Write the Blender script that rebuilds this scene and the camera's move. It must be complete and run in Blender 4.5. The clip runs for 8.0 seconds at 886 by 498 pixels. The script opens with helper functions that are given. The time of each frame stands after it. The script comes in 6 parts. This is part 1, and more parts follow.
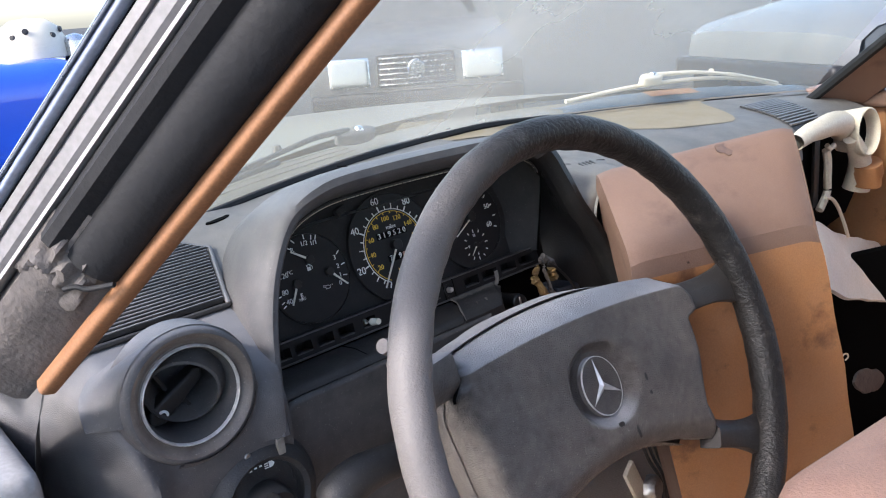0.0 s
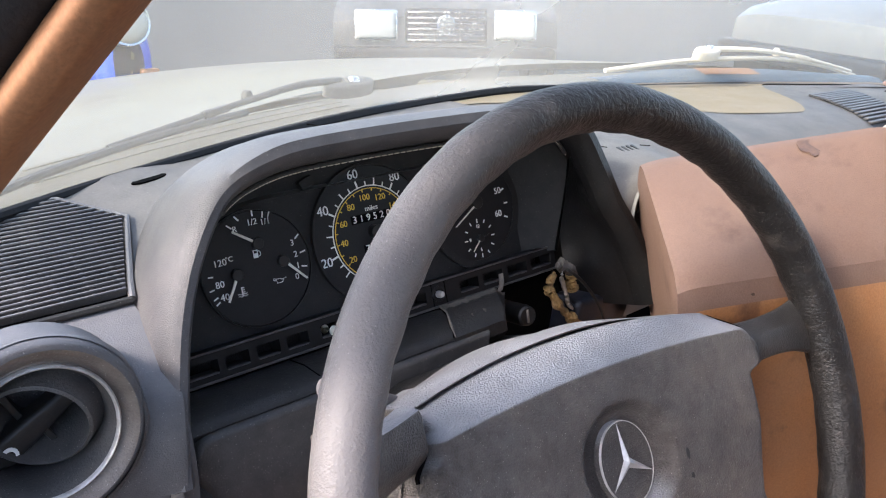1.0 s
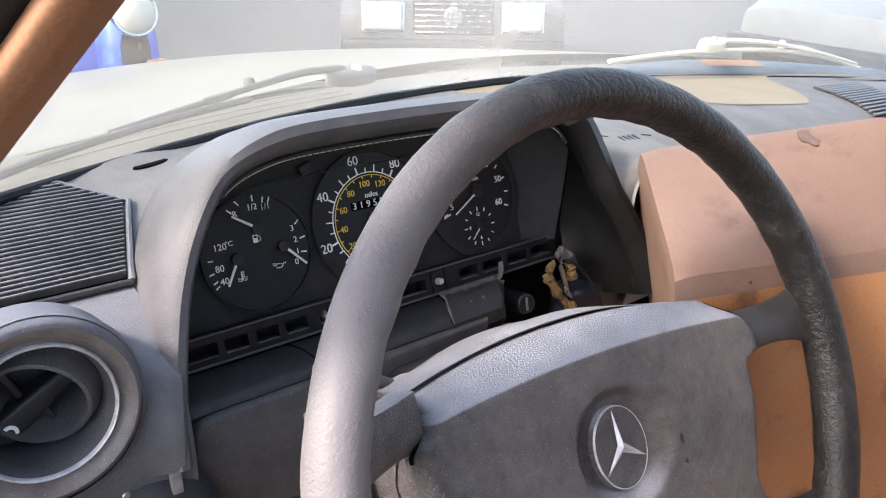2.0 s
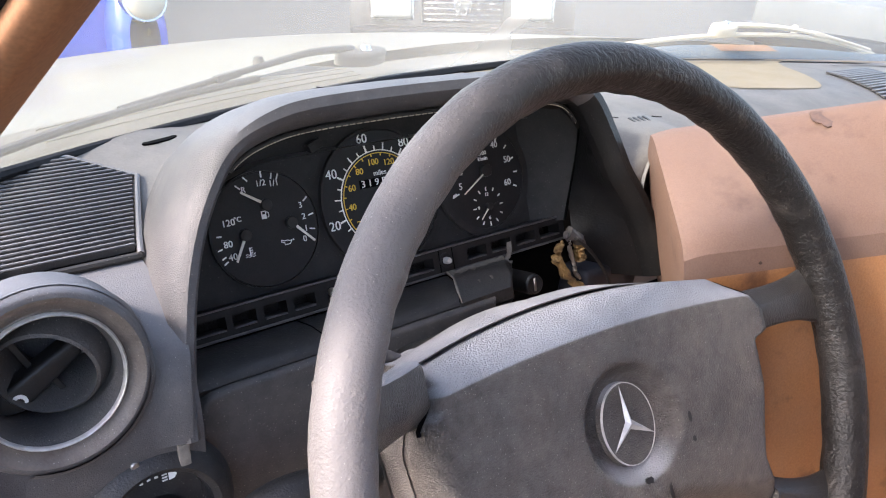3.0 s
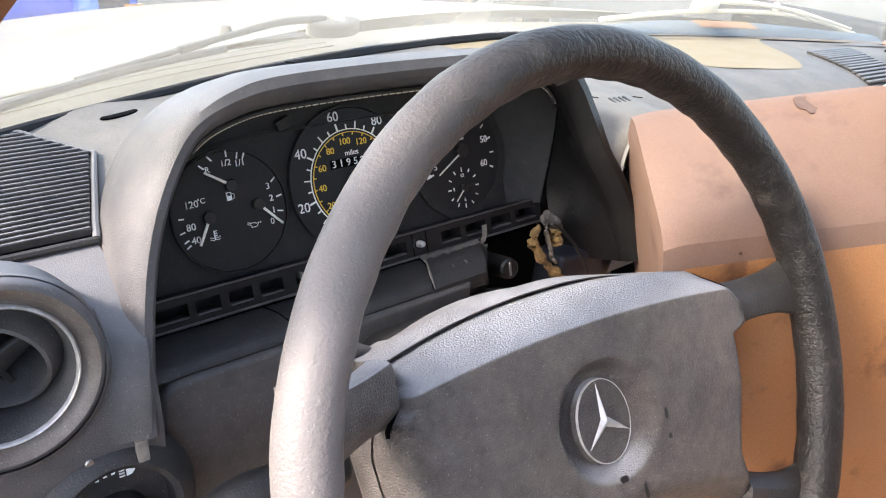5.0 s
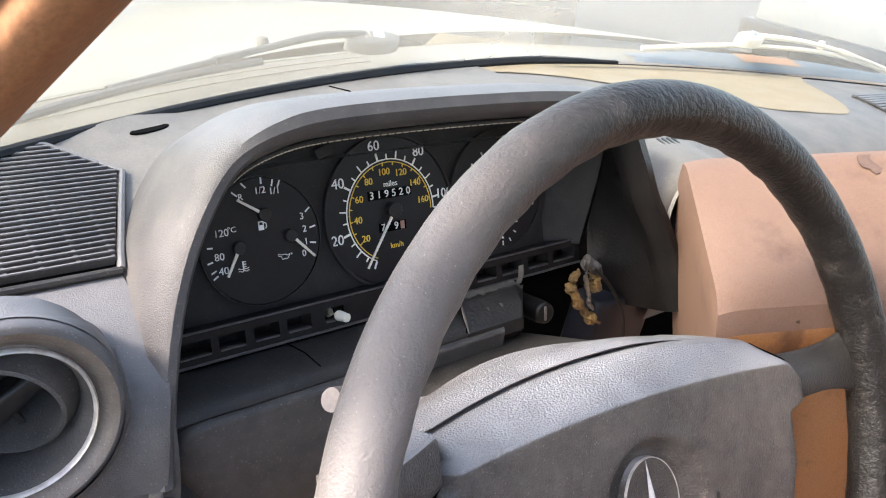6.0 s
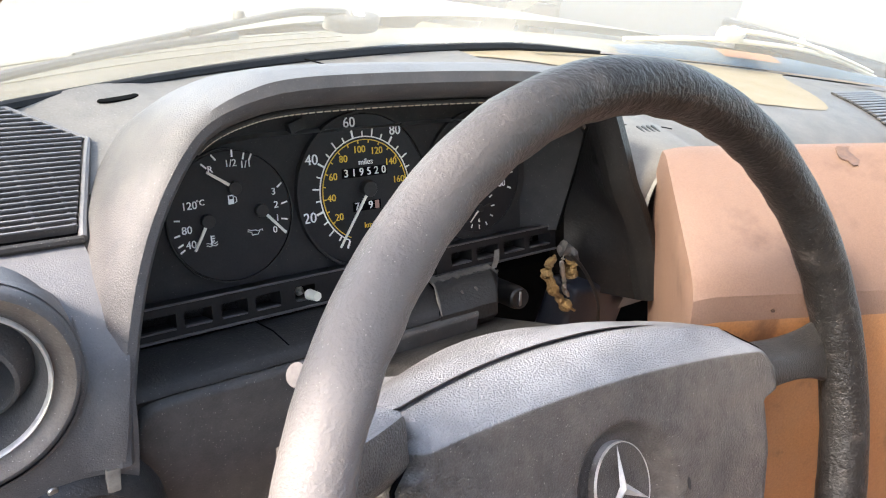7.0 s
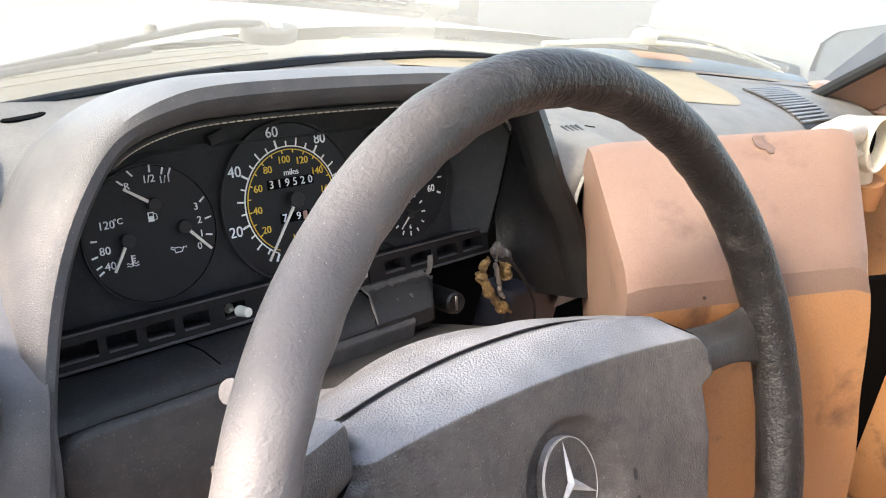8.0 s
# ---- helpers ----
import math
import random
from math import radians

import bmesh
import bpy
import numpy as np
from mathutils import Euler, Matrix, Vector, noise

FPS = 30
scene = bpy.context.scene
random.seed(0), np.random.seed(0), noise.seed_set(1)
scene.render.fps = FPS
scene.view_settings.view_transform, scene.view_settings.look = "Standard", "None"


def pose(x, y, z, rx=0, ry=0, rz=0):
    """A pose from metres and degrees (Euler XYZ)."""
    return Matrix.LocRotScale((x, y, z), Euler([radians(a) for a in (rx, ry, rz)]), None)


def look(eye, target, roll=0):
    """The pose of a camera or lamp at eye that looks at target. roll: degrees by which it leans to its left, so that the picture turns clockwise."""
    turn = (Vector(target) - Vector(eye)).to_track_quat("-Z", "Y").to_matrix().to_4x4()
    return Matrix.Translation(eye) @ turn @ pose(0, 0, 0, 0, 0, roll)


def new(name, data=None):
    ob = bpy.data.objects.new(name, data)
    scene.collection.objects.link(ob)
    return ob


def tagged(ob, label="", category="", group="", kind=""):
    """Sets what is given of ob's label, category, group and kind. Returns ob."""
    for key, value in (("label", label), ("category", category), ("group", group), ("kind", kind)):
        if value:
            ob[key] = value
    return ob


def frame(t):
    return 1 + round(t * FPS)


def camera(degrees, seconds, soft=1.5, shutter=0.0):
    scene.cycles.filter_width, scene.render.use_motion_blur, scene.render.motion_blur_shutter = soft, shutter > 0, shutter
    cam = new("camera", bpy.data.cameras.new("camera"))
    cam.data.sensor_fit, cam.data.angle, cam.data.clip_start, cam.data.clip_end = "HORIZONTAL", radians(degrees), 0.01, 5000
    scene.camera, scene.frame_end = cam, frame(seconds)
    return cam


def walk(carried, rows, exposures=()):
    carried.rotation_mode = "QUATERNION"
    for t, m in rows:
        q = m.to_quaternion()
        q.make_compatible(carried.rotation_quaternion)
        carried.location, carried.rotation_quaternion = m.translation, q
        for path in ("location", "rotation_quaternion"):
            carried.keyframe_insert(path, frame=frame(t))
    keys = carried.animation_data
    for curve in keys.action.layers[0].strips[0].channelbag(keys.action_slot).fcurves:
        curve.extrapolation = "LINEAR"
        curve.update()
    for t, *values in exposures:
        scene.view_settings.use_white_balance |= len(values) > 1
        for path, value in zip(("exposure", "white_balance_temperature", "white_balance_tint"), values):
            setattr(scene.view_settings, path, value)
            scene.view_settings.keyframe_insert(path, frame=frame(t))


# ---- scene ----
cam = camera(59.0, 8.0, soft=1.1)
ROWS = [
    (0, -0.8040, -0.3168, 1.1319, 72.149, 4.206, -42.320),
    (0.2, -0.7411, -0.2700, 1.1319, 71.037, 2.962, -40.063),
    (0.5, -0.6949, -0.2153, 1.1043, 70.910, 0.522, -39.219),
    (1, -0.6793, -0.2002, 1.1024, 69.498, -0.540, -39.580),
    (1.5, -0.6773, -0.2041, 1.1018, 69.136, -0.719, -39.407),
    (3, -0.6793, -0.2081, 1.0905, 68.240, -1.020, -38.312),
    (3.5, -0.6756, -0.2035, 1.0881, 67.599, -1.177, -38.375),
    (4, -0.6724, -0.1987, 1.0874, 66.858, -1.401, -38.871),
    (5.3, -0.6644, -0.1824, 1.1022, 65.714, -2.767, -39.814),
    (5.5, -0.6695, -0.1708, 1.1115, 65.849, -3.534, -38.971),
    (5.7, -0.6665, -0.1603, 1.1253, 66.330, -4.472, -38.350),
    (6, -0.6605, -0.1451, 1.1064, 65.903, -5.870, -37.957),
    (6.5, -0.6566, -0.1425, 1.0949, 65.450, -7.314, -38.027),
    (7, -0.6543, -0.1435, 1.0949, 65.556, -7.803, -38.833),
    (7.5, -0.6532, -0.1427, 1.0921, 66.065, -7.874, -40.490),
    (8, -0.6511, -0.1406, 1.0864, 67.375, -6.776, -44.749),
]
EXPOSURES = [(0.0, 2.05, 6150, 14), (1.0, 2.36, 6400, 16), (4.0, 2.68, 6600, 18), (5.3, 2.86, 6800, 14), (6.0, 2.74, 6850, 14), (7.0, 2.94, 6900, 13), (8.0, 2.90, 6950, 13)]
walk(cam, [(t, pose(x, y, z, rx, ry, rz)) for t, x, y, z, rx, ry, rz in ROWS], EXPOSURES)

# ---- sky and sun ----
SUN_FROM = Vector((-1.0, 0.16, 0.80)).normalized()
world = bpy.data.worlds.new("sky")
scene.world = world
world.use_nodes = True
wn = world.node_tree.nodes
sky = wn.new("ShaderNodeTexSky")
sky.sky_type = "NISHITA"
sky.sun_disc = False
sky.sun_elevation = math.asin(SUN_FROM.z)
sky.sun_rotation = math.atan2(SUN_FROM.x, SUN_FROM.y)
sky.dust_density = 2.0
wn["Background"].inputs["Strength"].default_value = 0.15
world.node_tree.links.new(sky.outputs[0], wn["Background"].inputs[0])
sun = new("sun", bpy.data.lights.new("sun", "SUN"))
sun.data.energy = 1.5
sun.data.angle = radians(11)
sun.data.color = (1.0, 0.95, 0.88)
sun.matrix_world = look(SUN_FROM * 20, (0, 0, 0))


# ---- materials ----
def material(name, colour, rough=0.6, second=None, scale=40.0, mix=0.5, fine=400.0, bump=0.15, bump_size=0.0015, metallic=0.0,
             coat=0.0, dust=None, dust_amount=0.0, sheen=0.0, wrinkle=0.0, wrinkle_scale=90.0, specks=0.0, speck_scale=900.0, spec=0.5, stain=None, worn=None, sky_sheen=None):
    """A procedural surface: two colours mixed by broad noise, fine grain in colour and relief, and a film of dust in patches."""
    m = bpy.data.materials.new(name)
    m.use_nodes = True
    n, link = m.node_tree.nodes, m.node_tree.links.new
    b = n["Principled BSDF"]
    where = n.new("ShaderNodeTexCoord").outputs["Object"]
    broad = n.new("ShaderNodeTexNoise")
    broad.inputs["Scale"].default_value, broad.inputs["Detail"].default_value = scale, 6.0
    link(where, broad.inputs["Vector"])
    grain = n.new("ShaderNodeTexNoise")
    grain.inputs["Scale"].default_value, grain.inputs["Detail"].default_value = fine, 4.0
    link(where, grain.inputs["Vector"])
    ramp = n.new("ShaderNodeMapRange")
    ramp.inputs["From Min"].default_value, ramp.inputs["From Max"].default_value = 0.35, 0.65
    ramp.inputs["To Max"].default_value = mix
    link(broad.outputs["Fac"], ramp.inputs["Value"])
    c = n.new("ShaderNodeMix")
    c.data_type = "RGBA"
    second = second or tuple(min(1.0, v * 1.5 + 0.01) for v in colour)
    c.inputs[6].default_value, c.inputs[7].default_value = (*colour, 1), (*second, 1)
    link(ramp.outputs[0], c.inputs[0])
    g = n.new("ShaderNodeMix")
    g.data_type, g.blend_type = "RGBA", "OVERLAY"
    g.inputs[0].default_value = 0.35
    link(c.outputs[2], g.inputs[6])
    link(grain.outputs["Fac"], g.inputs[7])
    colour_out = g.outputs[2]
    if dust:
        patch = n.new("ShaderNodeTexNoise")
        patch.inputs["Scale"].default_value, patch.inputs["Detail"].default_value = scale * 2.3, 9.0
        patch.inputs["Roughness"].default_value = 0.7
        link(where, patch.inputs["Vector"])
        span = n.new("ShaderNodeMapRange")
        span.inputs["From Min"].default_value, span.inputs["From Max"].default_value = 0.3, 0.75
        span.inputs["To Max"].default_value = dust_amount
        link(patch.outputs["Fac"], span.inputs["Value"])
        d = n.new("ShaderNodeMix")
        d.data_type = "RGBA"
        d.inputs[7].default_value = (*dust, 1)
        link(span.outputs[0], d.inputs[0])
        link(colour_out, d.inputs[6])
        colour_out = d.outputs[2]
    if stain:
        blot = n.new("ShaderNodeTexNoise")
        blot.inputs["Scale"].default_value, blot.inputs["Detail"].default_value = stain[1], 7.0
        blot.inputs["Roughness"].default_value = 0.62
        link(where, blot.inputs["Vector"])
        cut = n.new("ShaderNodeMapRange")
        cut.inputs["From Min"].default_value, cut.inputs["From Max"].default_value = 0.54, 0.68
        cut.inputs["To Max"].default_value = stain[2]
        link(blot.outputs["Fac"], cut.inputs["Value"])
        st = n.new("ShaderNodeMix")
        st.data_type = "RGBA"
        st.inputs[7].default_value = (*stain[0], 1)
        link(cut.outputs[0], st.inputs[0])
        link(colour_out, st.inputs[6])
        colour_out = st.outputs[2]
    # Wear that pales towards low x, with side light put into the colour.
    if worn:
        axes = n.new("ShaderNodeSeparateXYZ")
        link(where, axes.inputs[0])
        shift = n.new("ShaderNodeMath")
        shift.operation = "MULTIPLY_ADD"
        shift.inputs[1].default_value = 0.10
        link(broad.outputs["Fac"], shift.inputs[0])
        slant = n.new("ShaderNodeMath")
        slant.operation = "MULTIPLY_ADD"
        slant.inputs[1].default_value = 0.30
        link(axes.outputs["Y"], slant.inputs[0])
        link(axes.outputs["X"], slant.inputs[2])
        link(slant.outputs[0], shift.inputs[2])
        lit_fade = n.new("ShaderNodeMapRange")
        lit_fade.inputs["From Min"].default_value, lit_fade.inputs["From Max"].default_value = worn[1], worn[2]
        lit_fade.inputs["To Min"].default_value, lit_fade.inputs["To Max"].default_value = worn[3], 0.0
        link(shift.outputs[0], lit_fade.inputs["Value"])
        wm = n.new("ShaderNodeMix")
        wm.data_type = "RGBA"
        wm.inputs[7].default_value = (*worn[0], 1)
        link(lit_fade.outputs[0], wm.inputs[0])
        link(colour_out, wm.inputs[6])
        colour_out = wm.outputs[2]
    if specks:
        cell = n.new("ShaderNodeTexVoronoi")
        cell.inputs["Scale"].default_value = speck_scale
        link(where, cell.inputs["Vector"])
        pick = n.new("ShaderNodeSeparateColor")
        link(cell.outputs["Color"], pick.inputs[0])
        size = n.new("ShaderNodeMapRange")
        size.inputs["From Min"].default_value, size.inputs["From Max"].default_value = 0.80, 1.0
        size.inputs["To Max"].default_value = 0.30
        link(pick.outputs[0], size.inputs["Value"])
        near = n.new("ShaderNodeMath")
        near.operation = "LESS_THAN"
        link(cell.outputs["Distance"], near.inputs[0])
        link(size.outputs[0], near.inputs[1])
        much = n.new("ShaderNodeMath")
        much.operation = "MULTIPLY"
        much.inputs[1].default_value = specks
        link(near.outputs[0], much.inputs[0])
        sp = n.new("ShaderNodeMix")
        sp.data_type = "RGBA"
        sp.inputs[7].default_value = (0.5, 0.46, 0.41, 1)
        link(much.outputs[0], sp.inputs[0])
        link(colour_out, sp.inputs[6])
        colour_out = sp.outputs[2]
    # Pale film on up-facing parts: sky light, with some dust, put into the colour.
    if sky_sheen:
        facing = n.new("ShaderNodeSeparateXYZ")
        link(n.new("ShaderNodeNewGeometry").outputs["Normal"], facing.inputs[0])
        upward = n.new("ShaderNodeMapRange")
        upward.interpolation_type = "SMOOTHSTEP"
        upward.inputs["From Min"].default_value, upward.inputs["From Max"].default_value = sky_sheen[1], sky_sheen[2]
        link(facing.outputs["Z"], upward.inputs["Value"])
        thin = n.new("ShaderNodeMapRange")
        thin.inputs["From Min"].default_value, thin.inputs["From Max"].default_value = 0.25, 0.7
        thin.inputs["To Min"].default_value, thin.inputs["To Max"].default_value = sky_sheen[3] * 0.6, sky_sheen[3]
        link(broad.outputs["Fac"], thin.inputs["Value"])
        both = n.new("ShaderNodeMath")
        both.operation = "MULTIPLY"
        link(upward.outputs[0], both.inputs[0])
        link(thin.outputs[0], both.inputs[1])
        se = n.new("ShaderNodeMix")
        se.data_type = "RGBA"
        se.inputs[7].default_value = (*sky_sheen[0], 1)
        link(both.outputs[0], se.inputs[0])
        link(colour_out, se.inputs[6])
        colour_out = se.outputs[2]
    link(colour_out, b.inputs["Base Color"])
    r = n.new("ShaderNodeMapRange")
    r.inputs["To Min"].default_value, r.inputs["To Max"].default_value = max(0.02, rough - 0.12), min(1.0, rough + 0.12)
    link(broad.outputs["Fac"], r.inputs["Value"])
    link(r.outputs[0], b.inputs["Roughness"])
    b.inputs["Metallic"].default_value = metallic
    b.inputs["Specular IOR Level"].default_value = spec
    b.inputs["Coat Weight"].default_value = coat
    b.inputs["Sheen Weight"].default_value = sheen
    height = grain.outputs["Fac"]
    if wrinkle:
        v = n.new("ShaderNodeTexNoise")
        v.inputs["Scale"].default_value, v.inputs["Detail"].default_value, v.inputs["Distortion"].default_value = wrinkle_scale, 4.0, 0.4
        link(where, v.inputs["Vector"])
        ridge = n.new("ShaderNodeMapRange")
        ridge.inputs["From Min"].default_value, ridge.inputs["From Max"].default_value = 0.36, 0.64
        ridge.inputs["To Max"].default_value = wrinkle
        link(v.outputs["Fac"], ridge.inputs["Value"])
        add = n.new("ShaderNodeMath")
        link(ridge.outputs[0], add.inputs[0])
        link(grain.outputs["Fac"], add.inputs[1])
        height = add.outputs[0]
        if worn:
            smoother = n.new("ShaderNodeMapRange")
            smoother.inputs["From Max"].default_value = worn[3]
            smoother.inputs["To Min"].default_value, smoother.inputs["To Max"].default_value = 1.0, 0.32
            link(lit_fade.outputs[0], smoother.inputs["Value"])
            less = n.new("ShaderNodeMath")
            less.operation = "MULTIPLY"
            link(ridge.outputs[0], less.inputs[0])
            link(smoother.outputs[0], less.inputs[1])
            link(less.outputs[0], add.inputs[0])
    bp = n.new("ShaderNodeBump")
    bp.inputs["Strength"].default_value, bp.inputs["Distance"].default_value = bump, bump_size
    link(height, bp.inputs["Height"])
    link(bp.outputs[0], b.inputs["Normal"])
    return m


def plain(name, colour, rough=0.5, metallic=0.0, emission=None, strength=0.0):
    m = bpy.data.materials.new(name)
    m.use_nodes = True
    b = m.node_tree.nodes["Principled BSDF"]
    b.inputs["Base Color"].default_value = (*colour, 1)
    b.inputs["Roughness"].default_value, b.inputs["Metallic"].default_value = rough, metallic
    return m


DUST = (0.37, 0.33, 0.29)
VINYL = material("dash_vinyl", (0.047, 0.0455, 0.0485), 0.56, (0.066, 0.0615, 0.062), 14, 0.6, 1200, 0.42, 0.0010, spec=0.42, dust=DUST, dust_amount=0.14, specks=0.30, speck_scale=1000, sky_sheen=((0.34, 0.36, 0.39), 0.62, 0.97, 0.26))
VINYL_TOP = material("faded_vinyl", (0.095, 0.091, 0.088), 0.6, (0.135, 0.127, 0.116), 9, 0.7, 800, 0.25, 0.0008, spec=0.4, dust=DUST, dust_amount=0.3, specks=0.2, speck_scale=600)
VINYL_DARK = material("black_vinyl", (0.012, 0.012, 0.013), 0.5, (0.02, 0.0195, 0.019), 18, 0.6, 700, 0.4, 0.0010, dust=DUST, dust_amount=0.07, specks=0.2, spec=0.35)
SPOKE = material("wheel_spoke_vinyl", (0.017, 0.0155, 0.015), 0.42, (0.030, 0.027, 0.025), 30, 0.6, 800, 0.6, 0.0014, spec=0.45, dust=DUST, dust_amount=0.06, specks=0.25, speck_scale=800)
PAD = material("wheel_pad_vinyl", (0.035, 0.029, 0.0255), 0.42, (0.080, 0.065, 0.054), 40, 0.75, 900, 1.0, 0.0017, spec=0.5, dust=DUST, dust_amount=0.22, specks=0.45, speck_scale=1000, stain=((0.016, 0.014, 0.013), 22, 0.6), sky_sheen=((0.38, 0.39, 0.42), 0.60, 0.94, 0.58))
# Rim: the pale left side adds door-side daylight to real wear.
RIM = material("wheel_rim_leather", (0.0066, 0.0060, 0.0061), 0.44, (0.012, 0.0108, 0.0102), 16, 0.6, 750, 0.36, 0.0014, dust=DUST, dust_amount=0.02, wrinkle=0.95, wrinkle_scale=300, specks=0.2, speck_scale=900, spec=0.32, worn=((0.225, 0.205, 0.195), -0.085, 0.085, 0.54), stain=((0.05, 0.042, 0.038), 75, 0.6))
FACE_BLACK = material("gauge_black", (0.017, 0.0168, 0.0172), 0.65, (0.022, 0.0216, 0.0216), 30, 0.5, 900, 0.2, 0.0006, dust=DUST, dust_amount=0.035, specks=0.08, speck_scale=700, spec=0.2)
DIAL = material("dial_black", (0.0145, 0.0145, 0.0155), 0.45, (0.017, 0.017, 0.018), 30, 0.5, 900, 0.05, 0.0003, dust=DUST, dust_amount=0.015, spec=0.2)
BLACK = material("black_plastic", (0.009, 0.009, 0.0095), 0.45, (0.015, 0.015, 0.015), 25, 0.5, 600, 0.15, 0.0008, dust=DUST, dust_amount=0.05, spec=0.3)
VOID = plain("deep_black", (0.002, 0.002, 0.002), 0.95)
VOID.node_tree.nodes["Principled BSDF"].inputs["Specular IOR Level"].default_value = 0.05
# Lighter grey for the edges of the rail and its openings.
EDGE_GREY = material("pale_edge_plastic", (0.055, 0.053, 0.054), 0.45, (0.085, 0.081, 0.080), 60, 0.8, 500, 0.2, 0.0006)
WHITE_PRINT = plain("white_print", (0.8, 0.8, 0.78), 0.6)
YELLOW_PRINT = plain("yellow_print", (0.75, 0.5, 0.06), 0.6)
NEEDLE = plain("needle_cream", (0.70, 0.67, 0.58), 0.5)
STALK_GREY = material("stalk_grey", (0.12, 0.105, 0.10), 0.5, (0.155, 0.135, 0.125), 40, 0.6, 500, 0.2, 0.0006)
CHROME = material("dull_chrome", (0.6, 0.6, 0.6), 0.25, (0.45, 0.44, 0.42), 60, 0.6, 500, 0.05, 0.0005, metallic=1.0)
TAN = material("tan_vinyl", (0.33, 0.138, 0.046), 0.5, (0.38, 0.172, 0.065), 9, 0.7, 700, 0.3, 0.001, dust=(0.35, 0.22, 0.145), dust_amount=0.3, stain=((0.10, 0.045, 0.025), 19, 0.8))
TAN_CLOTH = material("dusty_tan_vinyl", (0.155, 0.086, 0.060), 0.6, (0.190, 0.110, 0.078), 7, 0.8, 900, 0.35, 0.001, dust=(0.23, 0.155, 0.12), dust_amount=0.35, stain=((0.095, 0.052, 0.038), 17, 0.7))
TRIM_TAN = material("pillar_trim_tan", (0.215, 0.100, 0.046), 0.62, (0.26, 0.125, 0.058), 20, 0.6, 600, 0.2, 0.0008, spec=0.35)
RUBBER = material("door_seal_rubber", (0.0085, 0.0090, 0.0105), 0.7, (0.013, 0.0137, 0.0155), 16, 0.8, 300, 0.4, 0.0012, spec=0.25, dust=DUST, dust_amount=0.02)
CREAM_PAINT = material("cream_car_paint", (0.120, 0.102, 0.066), 0.6, (0.105, 0.088, 0.055), 5, 0.6, 200, 0.05, 0.0006, coat=0.1, dust=(0.13, 0.108, 0.074), dust_amount=0.3)
BLUE_PAINT = material("blue_car_paint", (0.02, 0.085, 0.55), 0.25, (0.03, 0.12, 0.62), 4, 0.5, 200, 0.03, 0.0005, coat=0.8)
GREY_PAINT = material("dark_grey_car_paint", (0.035, 0.036, 0.037), 0.5, (0.055, 0.054, 0.052), 4, 0.6, 150, 0.05, 0.0006, coat=0.1, dust=DUST, dust_amount=0.2)
ASPHALT = material("asphalt", (0.028, 0.028, 0.028), 0.9, (0.05, 0.048, 0.045), 3.0, 0.8, 45, 0.9, 0.008, dust=(0.12, 0.11, 0.09), dust_amount=0.25, specks=0.5, speck_scale=45, spec=0.3)
CARDBOARD = material("foam_insulation", (0.30, 0.18, 0.06), 0.9, (0.10, 0.06, 0.03), 60, 0.8, 300, 0.9, 0.004)
BEIGE = material("beige_plastic", (0.56, 0.49, 0.38), 0.55, (0.64, 0.56, 0.44), 14, 0.6, 400, 0.15, 0.0008, dust=DUST, dust_amount=0.15)
WORN = material("worn_column_plastic", (0.009, 0.0086, 0.0084), 0.55, (0.016, 0.015, 0.014), 35, 0.8, 400, 0.5, 0.0015, dust=DUST, dust_amount=0.05, sky_sheen=((0.22, 0.20, 0.18), 0.7, 0.98, 0.08))
BRIGHT = material("bright_metal", (0.70, 0.68, 0.65), 0.42, (0.42, 0.40, 0.37), 120, 0.8, 500, 0.05, 0.0004, metallic=0.55)
SILVER = material("silver_blue_trim", (0.23, 0.27, 0.36), 0.35, (0.19, 0.22, 0.28), 12, 0.6, 300, 0.08, 0.0006, dust=DUST, dust_amount=0.12)
TORN = material("torn_backing", (0.19, 0.17, 0.145), 0.8, (0.10, 0.088, 0.075), 90, 0.8, 400, 0.4, 0.001)
STEEL = material("bare_steel", (0.4, 0.39, 0.37), 0.4, (0.2, 0.17, 0.14), 40, 0.8, 300, 0.3, 0.001, metallic=0.9)
LAMP_GLASS = material("lamp_glass", (0.30, 0.30, 0.27), 0.15, (0.25, 0.25, 0.23), 30, 0.5, 150, 0.3, 0.002, coat=1.0)
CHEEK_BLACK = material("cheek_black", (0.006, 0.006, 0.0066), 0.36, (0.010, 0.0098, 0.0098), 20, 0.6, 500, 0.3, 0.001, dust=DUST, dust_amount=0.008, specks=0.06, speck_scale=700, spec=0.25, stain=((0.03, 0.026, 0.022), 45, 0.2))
RAIL = material("rail_plastic", (0.009, 0.009, 0.0096), 0.45, (0.014, 0.0137, 0.014), 25, 0.6, 600, 0.2, 0.0008, spec=0.22, dust=DUST, dust_amount=0.02)
# Dusty vent surround, lighter brown because warm light is put into its colour.
VENT_LIT_BROWN = material("dusty_lit_vent_plastic", (0.066, 0.053, 0.045), 0.5, (0.105, 0.080, 0.062), 25, 0.8, 800, 0.4, 0.001, dust=DUST, dust_amount=0.25, specks=0.4)
KNEE = material("knee_panel_vinyl", (0.042, 0.041, 0.042), 0.6, (0.056, 0.054, 0.052), 18, 0.6, 800, 0.4, 0.001, spec=0.35, dust=DUST, dust_amount=0.14, specks=0.35)
COWL_LINE = material("cowl_slot_shade", (0.16, 0.135, 0.085), 0.6, (0.22, 0.185, 0.12), 20, 0.6)
PALE_PAINT = material("faded_pale_paint", (0.105, 0.112, 0.115), 0.4, (0.135, 0.14, 0.138), 4, 0.6, 150, 0.05, 0.0006, coat=0.15, dust=DUST, dust_amount=0.12)
